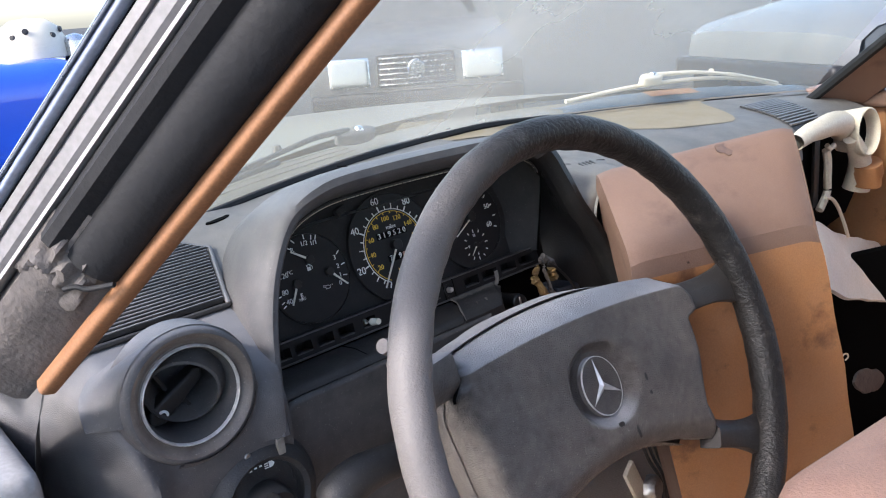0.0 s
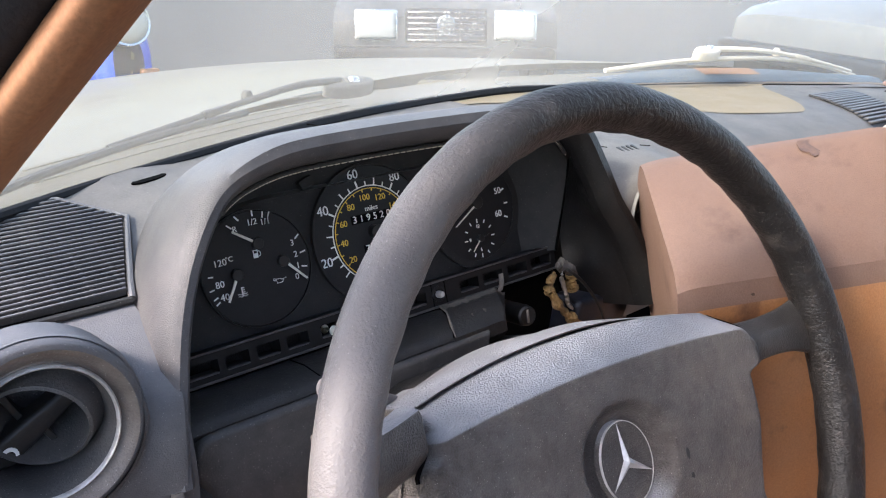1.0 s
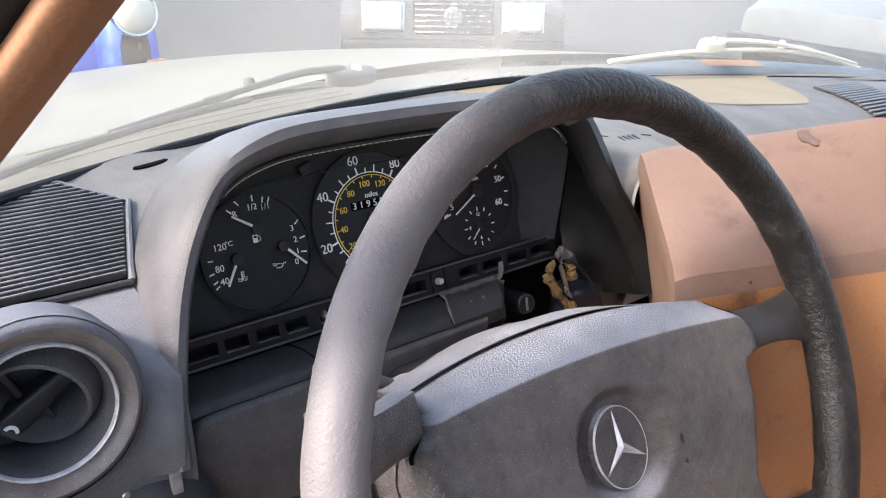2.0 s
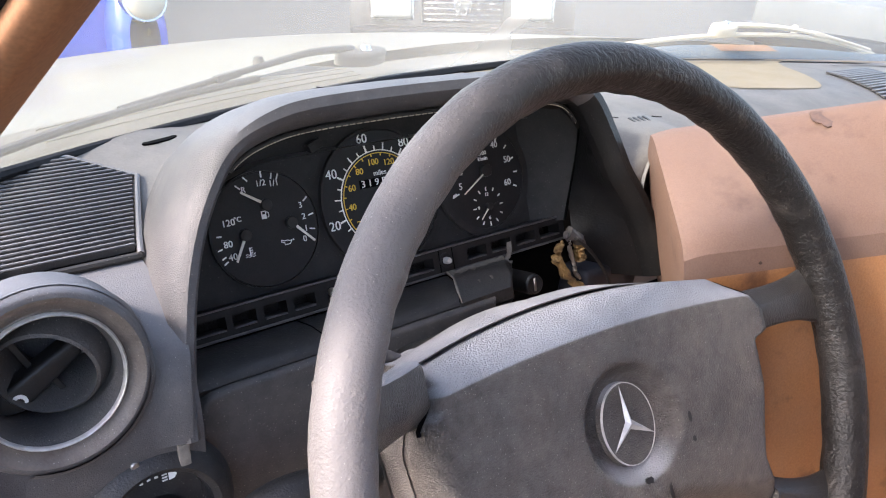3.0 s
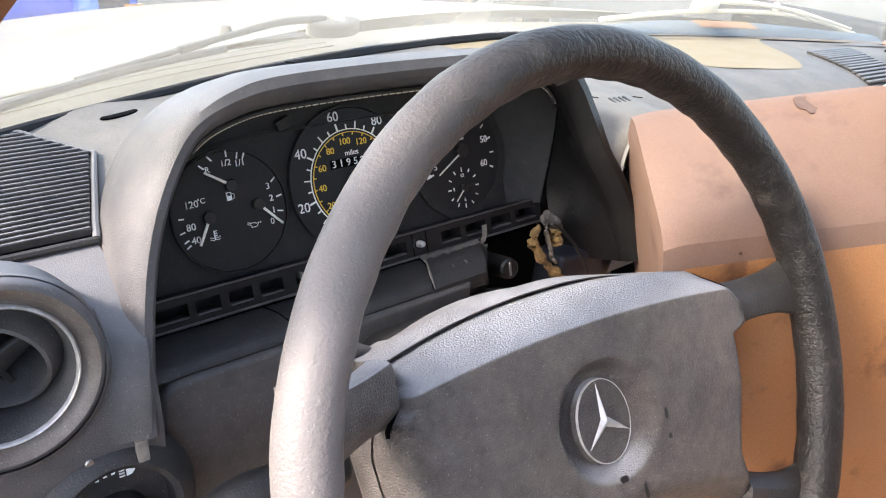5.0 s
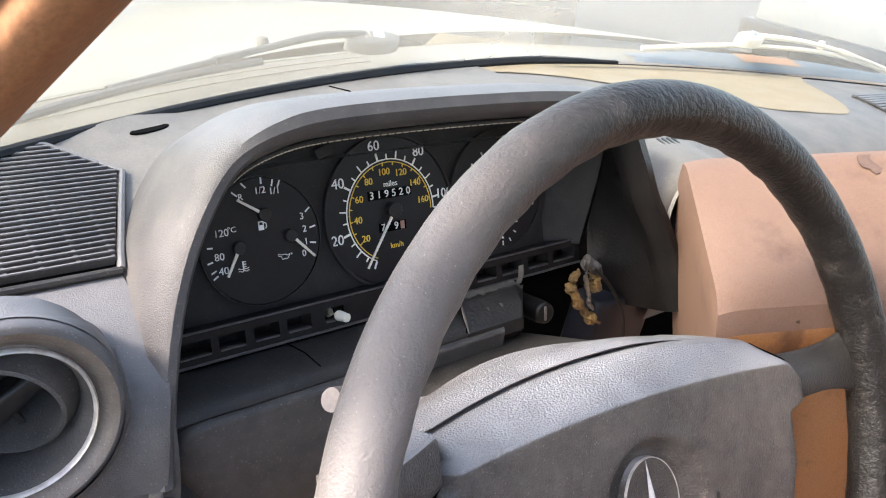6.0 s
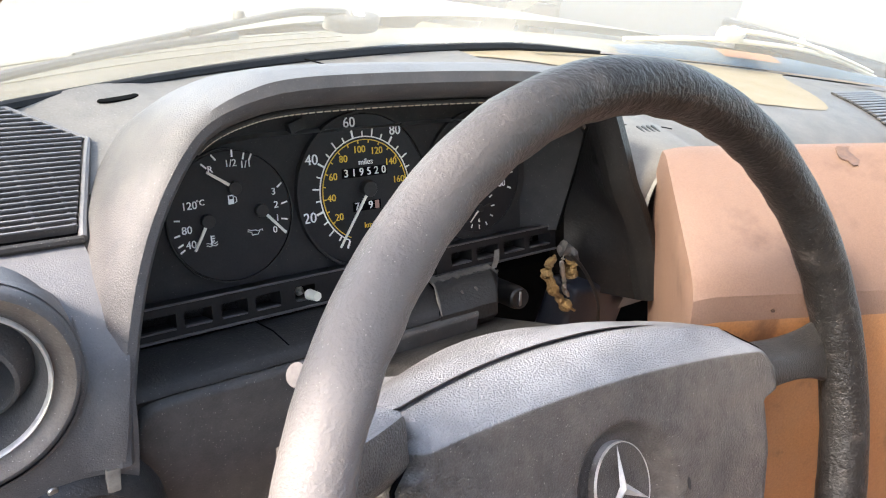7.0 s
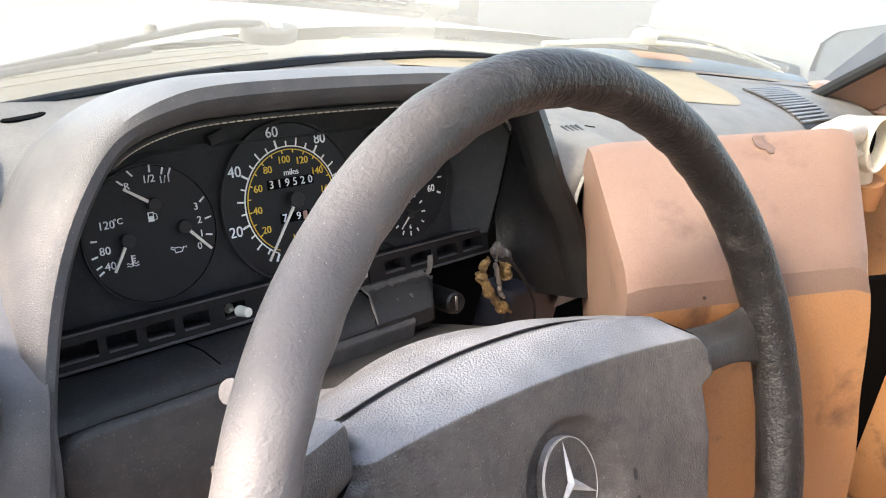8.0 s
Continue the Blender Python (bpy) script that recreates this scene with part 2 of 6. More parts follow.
WIPER_GREY = material("dusty_wiper_grey", (0.062, 0.059, 0.053), 0.65, (0.085, 0.080, 0.070), 20, 0.6, 300, 0.2, 0.001)
BAND_BLUE = material("blue_grey_cowl", (0.035, 0.065, 0.10), 0.6, (0.06, 0.085, 0.11), 18, 0.8, 200, 0.1, 0.0006, dust=(0.12, 0.11, 0.09), dust_amount=0.25)
# Yellow vinyl that carries the sunlight on the dash top in its colour.
SUNLIT_YELLOW = material("sunlit_yellow_vinyl", (0.22, 0.165, 0.085), 0.65, (0.25, 0.195, 0.115), 10, 0.7, 700, 0.2, 0.0008, dust=DUST, dust_amount=0.3)
GRIMY = material("grimy_rubber", (0.052, 0.046, 0.044), 0.75, (0.085, 0.074, 0.069), 24, 0.8, 300, 0.5, 0.002, spec=0.3, dust=DUST, dust_amount=0.2)
JAMB_PAINT = material("dull_white_paint", (0.27, 0.26, 0.25), 0.5, (0.22, 0.21, 0.20), 8, 0.7, 250, 0.1, 0.0006, dust=DUST, dust_amount=0.2)
GUTTER_GREY = material("gutter_grey_paint", (0.19, 0.185, 0.19), 0.45, (0.15, 0.145, 0.145), 20, 0.7, 250, 0.1, 0.0006, dust=DUST, dust_amount=0.15)
INNER_DARK = material("cabin_lining", (0.40, 0.29, 0.21), 0.8, (0.45, 0.33, 0.24), 6, 0.6, 300, 0.3, 0.001)


def dusty_glass():
    """A car window: clear, with a thin film of pale dust that scatters the daylight."""
    m = bpy.data.materials.new("dusty_glass")
    m.use_nodes = True
    n, link = m.node_tree.nodes, m.node_tree.links.new
    out = n["Material Output"]
    n.remove(n["Principled BSDF"])
    where = n.new("ShaderNodeTexCoord").outputs["Object"]
    clear, gloss, film = n.new("ShaderNodeBsdfTransparent"), n.new("ShaderNodeBsdfGlossy"), n.new("ShaderNodeBsdfTranslucent")
    face = n.new("ShaderNodeBsdfDiffuse")
    clear.inputs[0].default_value = (0.78, 0.825, 0.78, 1)
    gloss.inputs["Roughness"].default_value = 0.04
    film.inputs[0].default_value = face.inputs[0].default_value = (0.80, 0.79, 0.68, 1)
    both = n.new("ShaderNodeMixShader")
    both.inputs[0].default_value = 0.4
    link(film.outputs[0], both.inputs[1])
    link(face.outputs[0], both.inputs[2])
    noise_a = n.new("ShaderNodeTexNoise")
    noise_a.inputs["Scale"].default_value, noise_a.inputs["Detail"].default_value = 3.0, 8.0
    noise_a.inputs["Roughness"].default_value = 0.55
    link(where, noise_a.inputs["Vector"])
    amount = n.new("ShaderNodeMapRange")
    amount.inputs["From Min"].default_value, amount.inputs["From Max"].default_value = 0.3, 0.7
    amount.inputs["To Min"].default_value, amount.inputs["To Max"].default_value = 0.045, 0.16
    link(noise_a.outputs["Fac"], amount.inputs["Value"])
    a = n.new("ShaderNodeMixShader")
    spread = n.new("ShaderNodeSeparateXYZ")
    link(where, spread.inputs[0])
    thick = n.new("ShaderNodeMapRange")
    thick.inputs["From Min"].default_value, thick.inputs["From Max"].default_value = -0.50, -0.05
    thick.inputs["To Max"].default_value = 0.15
    link(spread.outputs["X"], thick.inputs["Value"])
    total = n.new("ShaderNodeMath")
    link(amount.outputs[0], total.inputs[0])
    link(thick.outputs[0], total.inputs[1])
    link(total.outputs[0], a.inputs[0])
    link(clear.outputs[0], a.inputs[1])
    link(both.outputs[0], a.inputs[2])
    b = n.new("ShaderNodeMixShader")
    b.inputs[0].default_value = 0.06
    link(a.outputs[0], b.inputs[1])
    link(gloss.outputs[0], b.inputs[2])
    link(b.outputs[0], out.inputs[0])
    return m


GLASS = dusty_glass()


# ---- mesh helpers ----
def thing(name, m, label, category, group="", kind=""):
    """An empty that carries the parts of one thing."""
    ob = new(name)
    ob.matrix_world = m
    ob.empty_display_size = 0.02
    return tagged(ob, label, category, group, kind)


def part(name, data, mat, parent=None, label="", smooth=True):
    """Links (vertices, faces) or a bmesh as one mesh under its thing."""
    me = bpy.data.meshes.new(name)
    if isinstance(data, bmesh.types.BMesh):
        data.to_mesh(me)
        data.free()
    else:
        me.from_pydata([tuple(v) for v in data[0]], [], data[1])
    bm = bmesh.new()
    bm.from_mesh(me)
    bmesh.ops.remove_doubles(bm, verts=bm.verts, dist=1e-6)
    bmesh.ops.recalc_face_normals(bm, faces=bm.faces)
    bm.to_mesh(me)
    bm.free()
    if smooth:
        me.shade_smooth()
        me.set_sharp_from_angle(angle=radians(38))
    me.materials.append(mat)
    ob = new(name, me)
    ob.parent = parent
    return tagged(ob, label)


def lone(name, data, mat, m, label, category, group="", kind="", smooth=True):
    ob = part(name, data, mat, None, label, smooth)
    ob.matrix_world = m
    return tagged(ob, label, category, group, kind)


def grid(rows, close_u=False, close_v=False, caps=False):
    """Quads over a table of points; optionally closed along either way, with end caps on closed rows."""
    nr, nc = len(rows), len(rows[0])
    verts = [Vector(p) for row in rows for p in row]
    faces = []
    for i in range(nr if close_u else nr - 1):
        for j in range(nc if close_v else nc - 1):
            a, b = i * nc + j, i * nc + (j + 1) % nc
            c, d = ((i + 1) % nr) * nc + (j + 1) % nc, ((i + 1) % nr) * nc + j
            faces.append((a, b, c, d))
    if caps:
        faces.append(tuple(range(nc))[::-1])
        faces.append(tuple((nr - 1) * nc + j for j in range(nc)))
    return verts, faces


def join(*sets):
    verts, faces = [], []
    for v, f in sets:
        k = len(verts)
        verts += [Vector(p) for p in v]
        faces += [tuple(i + k for i in q) for q in f]
    return verts, faces


def moved(data, m):
    return [m @ Vector(v) for v in data[0]], data[1]


def box(sx, sy, sz, bevel=0.0, segments=2, m=None):
    """A bevelled box about its centre."""
    bm = bmesh.new()
    bmesh.ops.create_cube(bm, size=1.0, matrix=Matrix.Diagonal((sx, sy, sz, 1)))
    if bevel:
        bmesh.ops.bevel(bm, geom=bm.edges[:], offset=bevel, segments=segments, affect="EDGES", profile=0.6)
    bm.verts.ensure_lookup_table()
    v, f = [x.co.copy() for x in bm.verts], [tuple(y.index for y in q.verts) for q in bm.faces]
    bm.free()
    return moved((v, f), m) if m else (v, f)


def tube(points, radius, seg=10, closed=False, caps=True):
    """A round bar along points; radius may be a list."""
    pts = [Vector(p) for p in points]
    n = len(pts)
    rows = []
    up = Vector((0, 0, 1))
    for i, p in enumerate(pts):
        if closed:
            way = (pts[(i + 1) % n] - pts[i - 1]).normalized()
        else:
            way = (pts[min(i + 1, n - 1)] - pts[max(i - 1, 0)]).normalized()
        side = way.cross(up)
        if side.length < 0.05:
            side = way.cross(Vector((1, 0, 0)))
        side.normalize()
        top = side.cross(way).normalized()
        r = radius[i] if isinstance(radius, (list, tuple)) else radius
        rows.append([p + r * (math.cos(a) * side + math.sin(a) * top) for a in (2 * math.pi * k / seg for k in range(seg))])
    return grid(rows, close_u=closed, close_v=True, caps=caps and not closed)


def lathe(profile, seg=40, m=None, start=0.0, sweep=2 * math.pi):
    """A turned shape about z from (radius, height) pairs."""
    full = abs(sweep - 2 * math.pi) < 1e-6
    k = seg if full else seg + 1
    rows = [[(r * math.cos(start + sweep * i / seg), r * math.sin(start + sweep * i / seg), h) for r, h in profile] for i in range(k)]
    data = grid(rows, close_u=full)
    return moved(data, m) if m else data


def prism(outline, d0, d1, bevel=0.0, segments=2, m=None):
    """A plate of the given outline (x, y) between two heights."""
    bm = bmesh.new()
    low = [bm.verts.new((x, y, d0)) for x, y in outline]
    bm.faces.new(low)
    got = bmesh.ops.extrude_face_region(bm, geom=bm.faces[:])
    bmesh.ops.translate(bm, verts=[g for g in got["geom"] if isinstance(g, bmesh.types.BMVert)], vec=(0, 0, d1 - d0))
    bmesh.ops.recalc_face_normals(bm, faces=bm.faces)
    if bevel:
        rims = [e for e in bm.edges if abs(e.verts[0].co.z - d1) < 1e-7 and abs(e.verts[1].co.z - d1) < 1e-7]
        bmesh.ops.bevel(bm, geom=rims, offset=bevel, segments=segments, affect="EDGES", profile=0.5)
    v, f = [x.co.copy() for x in bm.verts], None
    bm.verts.index_update()
    f = [tuple(y.index for y in q.verts) for q in bm.faces]
    bm.free()
    return moved((v, f), m) if m else (v, f)


def smooth_curve(points, per=6, closed=False):
    """Points of a Catmull-Rom curve through those given."""
    pts = [Vector(p) for p in points]
    n = len(pts)
    out = []
    for i in range(n if closed else n - 1):
        if closed:
            a, b, c, d = pts[i - 1], pts[i], pts[(i + 1) % n], pts[(i + 2) % n]
        else:
            a, b, c, d = pts[max(i - 1, 0)], pts[i], pts[i + 1], pts[min(i + 2, n - 1)]
        for k in range(per):
            t = k / per
            out.append(0.5 * ((2 * b) + (c - a) * t + (2 * a - 5 * b + 4 * c - d) * t * t + (3 * b - a - 3 * c + d) * t ** 3))
    if not closed:
        out.append(pts[-1])
    return out


def lettering(body, size, m, mat, parent, name="lettering", thick=0.0003):
    """Raised print in the built-in font, turned into a mesh."""
    cu = bpy.data.curves.new("print", "FONT")
    cu.body, cu.size, cu.extrude = body, size, thick
    cu.align_x, cu.align_y, cu.resolution_u = "CENTER", "CENTER", 3
    tmp = bpy.data.objects.new("print", cu)
    scene.collection.objects.link(tmp)
    me = bpy.data.meshes.new_from_object(tmp.evaluated_get(bpy.context.evaluated_depsgraph_get()))
    bpy.data.objects.remove(tmp)
    me.transform(m)
    me.materials.clear()
    me.materials.append(mat)
    ob = new(name, me)
    ob.parent = parent
    return ob


def clamp01(v):
    return max(0.0, min(1.0, v))


def ease(a, b, x):
    t = clamp01((x - a) / (b - a))
    return t * t * (3 - 2 * t)


def between(table, x):
    """Straight-line lookup in rows of (x, value)."""
    return float(np.interp(x, [r[0] for r in table], [r[1] for r in table]))


# ---- the car's shell ----
def glass_base(x):
    return Vector((x, 0.517 - 0.48 * x * x, 0.945 - (0.02 * x / 0.6 if x > 0 else 0.0)))


def glass_top(x):
    return Vector((x * 0.78, -0.13 - 0.16 * x * x, 1.345 - 0.03 * x * x))


XS = [-0.66 + 1.32 * i / 44 for i in range(45)]
screen = [[glass_base(x).lerp(glass_top(x), s / 12) + Vector((0, 0.035, 0.025)) * math.sin(math.pi * s / 12) for x in XS] for s in range(13)]
lone("windscreen", grid(screen), GLASS, Matrix(), "dusty curved glass windscreen of the old car", "windscreen", kind="structure")
SEAL = [glass_base(x) + Vector((0, -0.004, 0.0)) for x in XS if x < 0.16]
lone("screen_seal", tube(SEAL, [0.0042 + 0.0020 * ease(-0.50, -0.25, p.x) - 0.0042 * ease(0.02, 0.15, p.x) for p in SEAL], 8), RUBBER, Matrix(), "black rubber seal along the foot of the windscreen", "seal", kind="structure")

# roof, floor, rear and far side close the cabin
roof_rows = []
for i in range(15):
    y = -2.0 + i * (1.9 / 14)
    roof_rows.append([(0.565 * math.sin(a), min(y, glass_top(0.84 * math.sin(a)).y), 1.30 + 0.085 * math.cos(a)) for a in (math.pi * (k / 16 - 0.5) for k in range(17))])
roof_in = [[Vector(p) - Vector((0, 0, 0.035)) for p in r] for r in roof_rows]
lone("ceiling", join(grid(roof_rows), grid(roof_in), grid([roof_rows[-1], roof_in[-1]])), INNER_DARK, Matrix(), "dim fabric headlining under the car roof", "ceiling", kind="structure")
lone("floor", box(1.44, 3.3, 0.05, 0.01, m=pose(0, -0.75, 0.235)), INNER_DARK, Matrix(), "bare dark floor pan of the car", "floor", kind="structure")
lone("wall_rear", box(1.4, 0.06, 0.66, 0.02, m=pose(0, -2.02, 0.59)), INNER_DARK, Matrix(), "dark rear wall of the cabin", "wall", kind="structure")
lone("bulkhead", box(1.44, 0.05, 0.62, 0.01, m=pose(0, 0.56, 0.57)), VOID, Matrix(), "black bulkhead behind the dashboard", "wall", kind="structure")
lone("wall_left", box(0.08, 1.0, 1.05, 0.02, m=pose(-0.70, -1.50, 0.78)), INNER_DARK, Matrix(), "rear door on the driver side, in shade", "wall", kind="structure")
lone("door_sill", box(0.12, 1.6, 0.16, 0.02, m=pose(-0.74, -0.40, 0.30)), CREAM_PAINT, Matrix(), "cream painted sill under the open door", "sill", kind="structure")

# passenger door: lower panel with tan trim, open window above
door = thing("passenger_door", pose(0.70, -0.35, 0.26), "closed passenger door with tan vinyl trim, window open above", "car door", kind="structure")
part("door_panel", box(0.05, 1.35, 0.64, 0.015, 3, m=pose(0.0, 0, 0.32)), TAN, door)
part("window_ledge", box(0.07, 1.35, 0.03, 0.01, 3, m=pose(-0.01, 0, 0.65)), TAN_CLOTH, door)
part("armrest", box(0.06, 0.42, 0.07, 0.02, 3, m=pose(-0.05, 0.05, 0.42)), TAN, door)
lone("wall_right", box(0.06, 1.0, 1.05, 0.02, m=pose(0.70, -1.52, 0.78)), INNER_DARK, Matrix(), "rear door on the passenger side, in shade", "wall", kind="structure")

# driver side pillar: strips of trim, seal, flange and paint along one slanting line
P0, ALONG, ACROSS = Vector((-0.7185, 0.1616, 0.9122)), Vector((0.392, -0.626, 0.674)), Vector((-0.548, 0.43, 0.718))
TOWARDS = ACROSS.cross(ALONG).normalized()
if TOWARDS.y > 0:
    TOWARDS = -TOWARDS


def pillar_strip(section, start, stop, steps=24, wave=0.0, taper=0.0):
    rows = []
    for i in range(steps + 1):
        s = start + (stop - start) * i / steps
        w = 1.0 + wave * noise.noise(Vector((s * 22, section[0][0] * 50, 3.0)))
        k = 1.0 + taper * s
        rows.append([P0 + ALONG * s + ACROSS * (a * k) + TOWARDS * (b * w) for a, b in section])
    return grid(rows, close_v=True, caps=True)


def arc_section(a0, a1, base, rise, n=9):
    return [(a0 + (a1 - a0) * k / n, base + rise * math.sin(math.pi * k / n)) for k in range(n + 1)] + [(a1, base - 0.02), (a0, base - 0.02)]


pillar = thing("pillar_left", Matrix(), "slanting windscreen pillar with tan trim, black door seal and painted edge", "pillar", kind="structure")
part("trim_strip", pillar_strip(arc_section(0.0, 0.0125, 0.0, 0.006), 0.027, 0.62), TRIM_TAN, pillar, "tan vinyl trim strip")
FLAT_SEAL = [(0.0115, 0.001), (0.014, 0.006), (0.022, 0.010), (0.031, 0.0105), (0.037, 0.008), (0.040, 0.0055), (0.0425, 0.0075), (0.047, 0.0105), (0.052, 0.009), (0.0555, 0.003), (0.0555, -0.015), (0.0115, -0.015)]
part("door_seal", pillar_strip(FLAT_SEAL, 0.122, 0.62, 60, 0.10, 0.15), RUBBER, pillar, "wide black rubber door seal")
part("lower_seal", pillar_strip([(0.0105, -0.004), (0.016, 0.000), (0.026, 0.002), (0.034, 0.006), (0.044, 0.007), (0.052, 0.004), (0.056, -0.004), (0.056, -0.02), (0.0105, -0.02)], 0.005, 0.150, 40, 0.35), GRIMY, pillar, "grimy lower length of the door seal")
part("flange", pillar_strip([(0.056, 0.000), (0.0580, 0.005), (0.0600, 0.003), (0.0605, -0.01), (0.056, -0.012)], 0.04, 0.62, taper=0.1), JAMB_PAINT, pillar, "white painted flange")
part("gutter", pillar_strip([(0.0605, -0.004), (0.064, -0.002), (0.070, -0.004), (0.0715, -0.007), (0.073, -0.003), (0.078, -0.005), (0.0785, -0.014), (0.0605, -0.014)], 0.03, 0.62, taper=0.1), GUTTER_GREY, pillar, "grey drip gutter")
part("gutter_gap", pillar_strip([(0.0785, -0.010), (0.0800, -0.010), (0.0800, -0.014), (0.0785, -0.014)], 0.0, 0.62, taper=0.1), RUBBER, pillar)
part("outer_panel", pillar_strip(arc_section(0.0800, 0.0860, -0.007, 0.004), 0.0, 0.62, taper=0.1), SILVER, pillar)
part("chrome_edge", pillar_strip(arc_section(0.0862, 0.0890, -0.007, 0.003), 0.0, 0.62, taper=0.1), CHROME, pillar)
foot_rows = []
for i in range(25):
    t = i / 24
    c = Vector((-0.712, 0.150, 0.932)).lerp(Vector((-0.712, 0.262, 0.775)), t) + Vector((0, 0.010 * math.sin(math.pi * t), 0.012 * math.sin(math.pi * t)))
    w = 0.0105 * (1 + 0.10 * noise.noise(Vector((t * 7, 0.4, 2)))) * (1 + 0.35 * max(0.0, 0.25 - t))
    side = Vector((0.45, 0.60, 0.66)) * w
    foot_rows.append([c - side, c - side * 0.8 + Vector((-0.2, -0.9, 0.3)) * 0.006, c - side * 0.2 + Vector((-0.2, -0.9, 0.3)) * 0.008, c + side * 0.5 + Vector((-0.2, -0.9, 0.3)) * 0.007, c + side, c + side * 0.8 + Vector((0.2, 0.9, -0.3)) * 0.012, c - side * 0.8 + Vector((0.2, 0.9, -0.3)) * 0.012])
part("seal_foot", grid(foot_rows, close_v=True, caps=True), RUBBER, pillar, "black rubber seal running down the jamb")
crumple = []
for i in range(17):
    s_ = 0.090 + 0.050 * i / 16
    row = []
    for j in range(19):
        a_ = 0.020 + 0.037 * j / 18
        edge_in = min(1.0, 4 * i / 16, 4 * (1 - i / 16), 4 * j / 18 + 0.2, 4 * (1 - j / 18))
        h = 0.0035 + edge_in * (0.004 + 0.008 * noise.noise(Vector((s_ * 95, a_ * 120, 4))) + 0.004 * noise.noise(Vector((s_ * 260, a_ * 240, 9))))
        row.append(P0 + ALONG * (s_ + 0.006 * noise.noise(Vector((a_ * 160, 1, s_ * 60)))) + ACROSS * a_ + TOWARDS * h)
    crumple.append(row)
part("torn_rubber", grid(crumple), GRIMY, pillar, "crumpled torn rubber where the seal ends")
part("torn_lip", tube(smooth_curve([P0 + ALONG * s_ + ACROSS * a_ + TOWARDS * 0.009 for s_, a_ in ((0.126, 0.012), (0.120, 0.016), (0.113, 0.021), (0.110, 0.026), (0.104, 0.030))], 5), 0.0016, 8), RUBBER, pillar)
jamb = box(0.05, 0.20, 0.55, 0.012, 3, m=pose(-0.746, 0.272, 0.597))
lone("door_jamb", jamb, JAMB_PAINT, Matrix(), "white painted door jamb below the pillar", "door jamb", kind="structure")

# passenger side pillar
RP0, RP1 = Vector((0.60, 0.285, 0.905)), Vector((0.50, -0.18, 1.30))
right_pillar = thing("pillar_right", Matrix(), "far windscreen pillar lined with tan trim", "pillar", kind="structure")
rows = []
for i in range(13):
    p = RP0.lerp(RP1, i / 12)
    rows.append([p + Vector(o) for o in ((0, 0, 0), (0.015, -0.01, 0.0), (0.05, -0.07, 0.0), (0.07, -0.07, 0.0), (0.06, 0.03, 0.0))])
part("trim_panel", grid(rows, close_v=True, caps=True), TAN_CLOTH, right_pillar)
part("pillar_seal", tube([RP0.lerp(RP1, i / 12) + Vector((-0.006, 0.004, 0.004)) for i in range(13)], 0.009, 8), RUBBER, right_pillar)

# ---- the dashboard ----
dash = thing("dashboard", Matrix(), "cracked and dusty dark grey padded vinyl dashboard", "dashboard")


def top_z(y):
    return 0.911 + 0.30 * (y - 0.257)


def left_section(x):
    yb = glass_base(x).y
    end = ease(-0.655, -0.735, x)
    pts = [(yb - 0.006, 0.940), (yb - 0.02, min(0.938, top_z(yb - 0.02)))]
    pts += [(y, top_z(y)) for y in (0.30, 0.275, 0.255)]
    pts += [(0.235, 0.9045), (0.212, 0.897), (0.192, 0.886), (0.178, 0.870), (0.171, 0.850), (0.169, 0.825), (0.172, 0.803), (0.180, 0.780), (0.190, 0.74), (0.20, 0.66), (0.21, 0.55)]
    out = []
    for k, (y, z) in enumerate(pts):
        fold = 0.010 * math.exp(-((x - between(((0.80, -0.652), (0.83, -0.661), (0.868, -0.673), (0.895, -0.685), (0.92, -0.70)), z)) / 0.010) ** 2) * ease(0.915, 0.88, z) if k > 4 else 0.0
        out.append(Vector((x, y + 0.11 * end * (1 if k > 4 else 0.3) - fold, z - 0.015 * end)))
    return out


lx = [-0.735 + 0.186 * i / 48 for i in range(49)]
side_v, side_f = grid([smooth_curve(left_section(x), 5) for x in lx])
side_f = [f for f in side_f if (sum((side_v[i] for i in f), Vector()) / 4 - Vector((-0.620, 0.168, 0.8835))).length > 0.047 and (sum((side_v[i] for i in f), Vector()) / 4 - Vector((-0.5795, 0.172, 0.780))).length > 0.038]
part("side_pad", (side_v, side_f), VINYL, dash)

# front of the pad right of the vent: one moulded skin that joins the vent collar, the shoulder and the gauge hood
VENT_AT, VENT_UP, VENT_OUT = Vector((-0.6200, 0.1675, 0.8835)), Vector((0, 0.1045, 0.9945)), Vector((0, -0.9945, 0.1045))


def soft_min(a, b, k):
    h = clamp01(0.5 + 0.5 * (b - a) / k)
    return b + (a - b) * h - k * h * (1 - h)


PROFILE = [(p.z, p.y) for p in reversed(smooth_curve(left_section(-0.56), 6)) if 0.79 < p.z < 0.93]


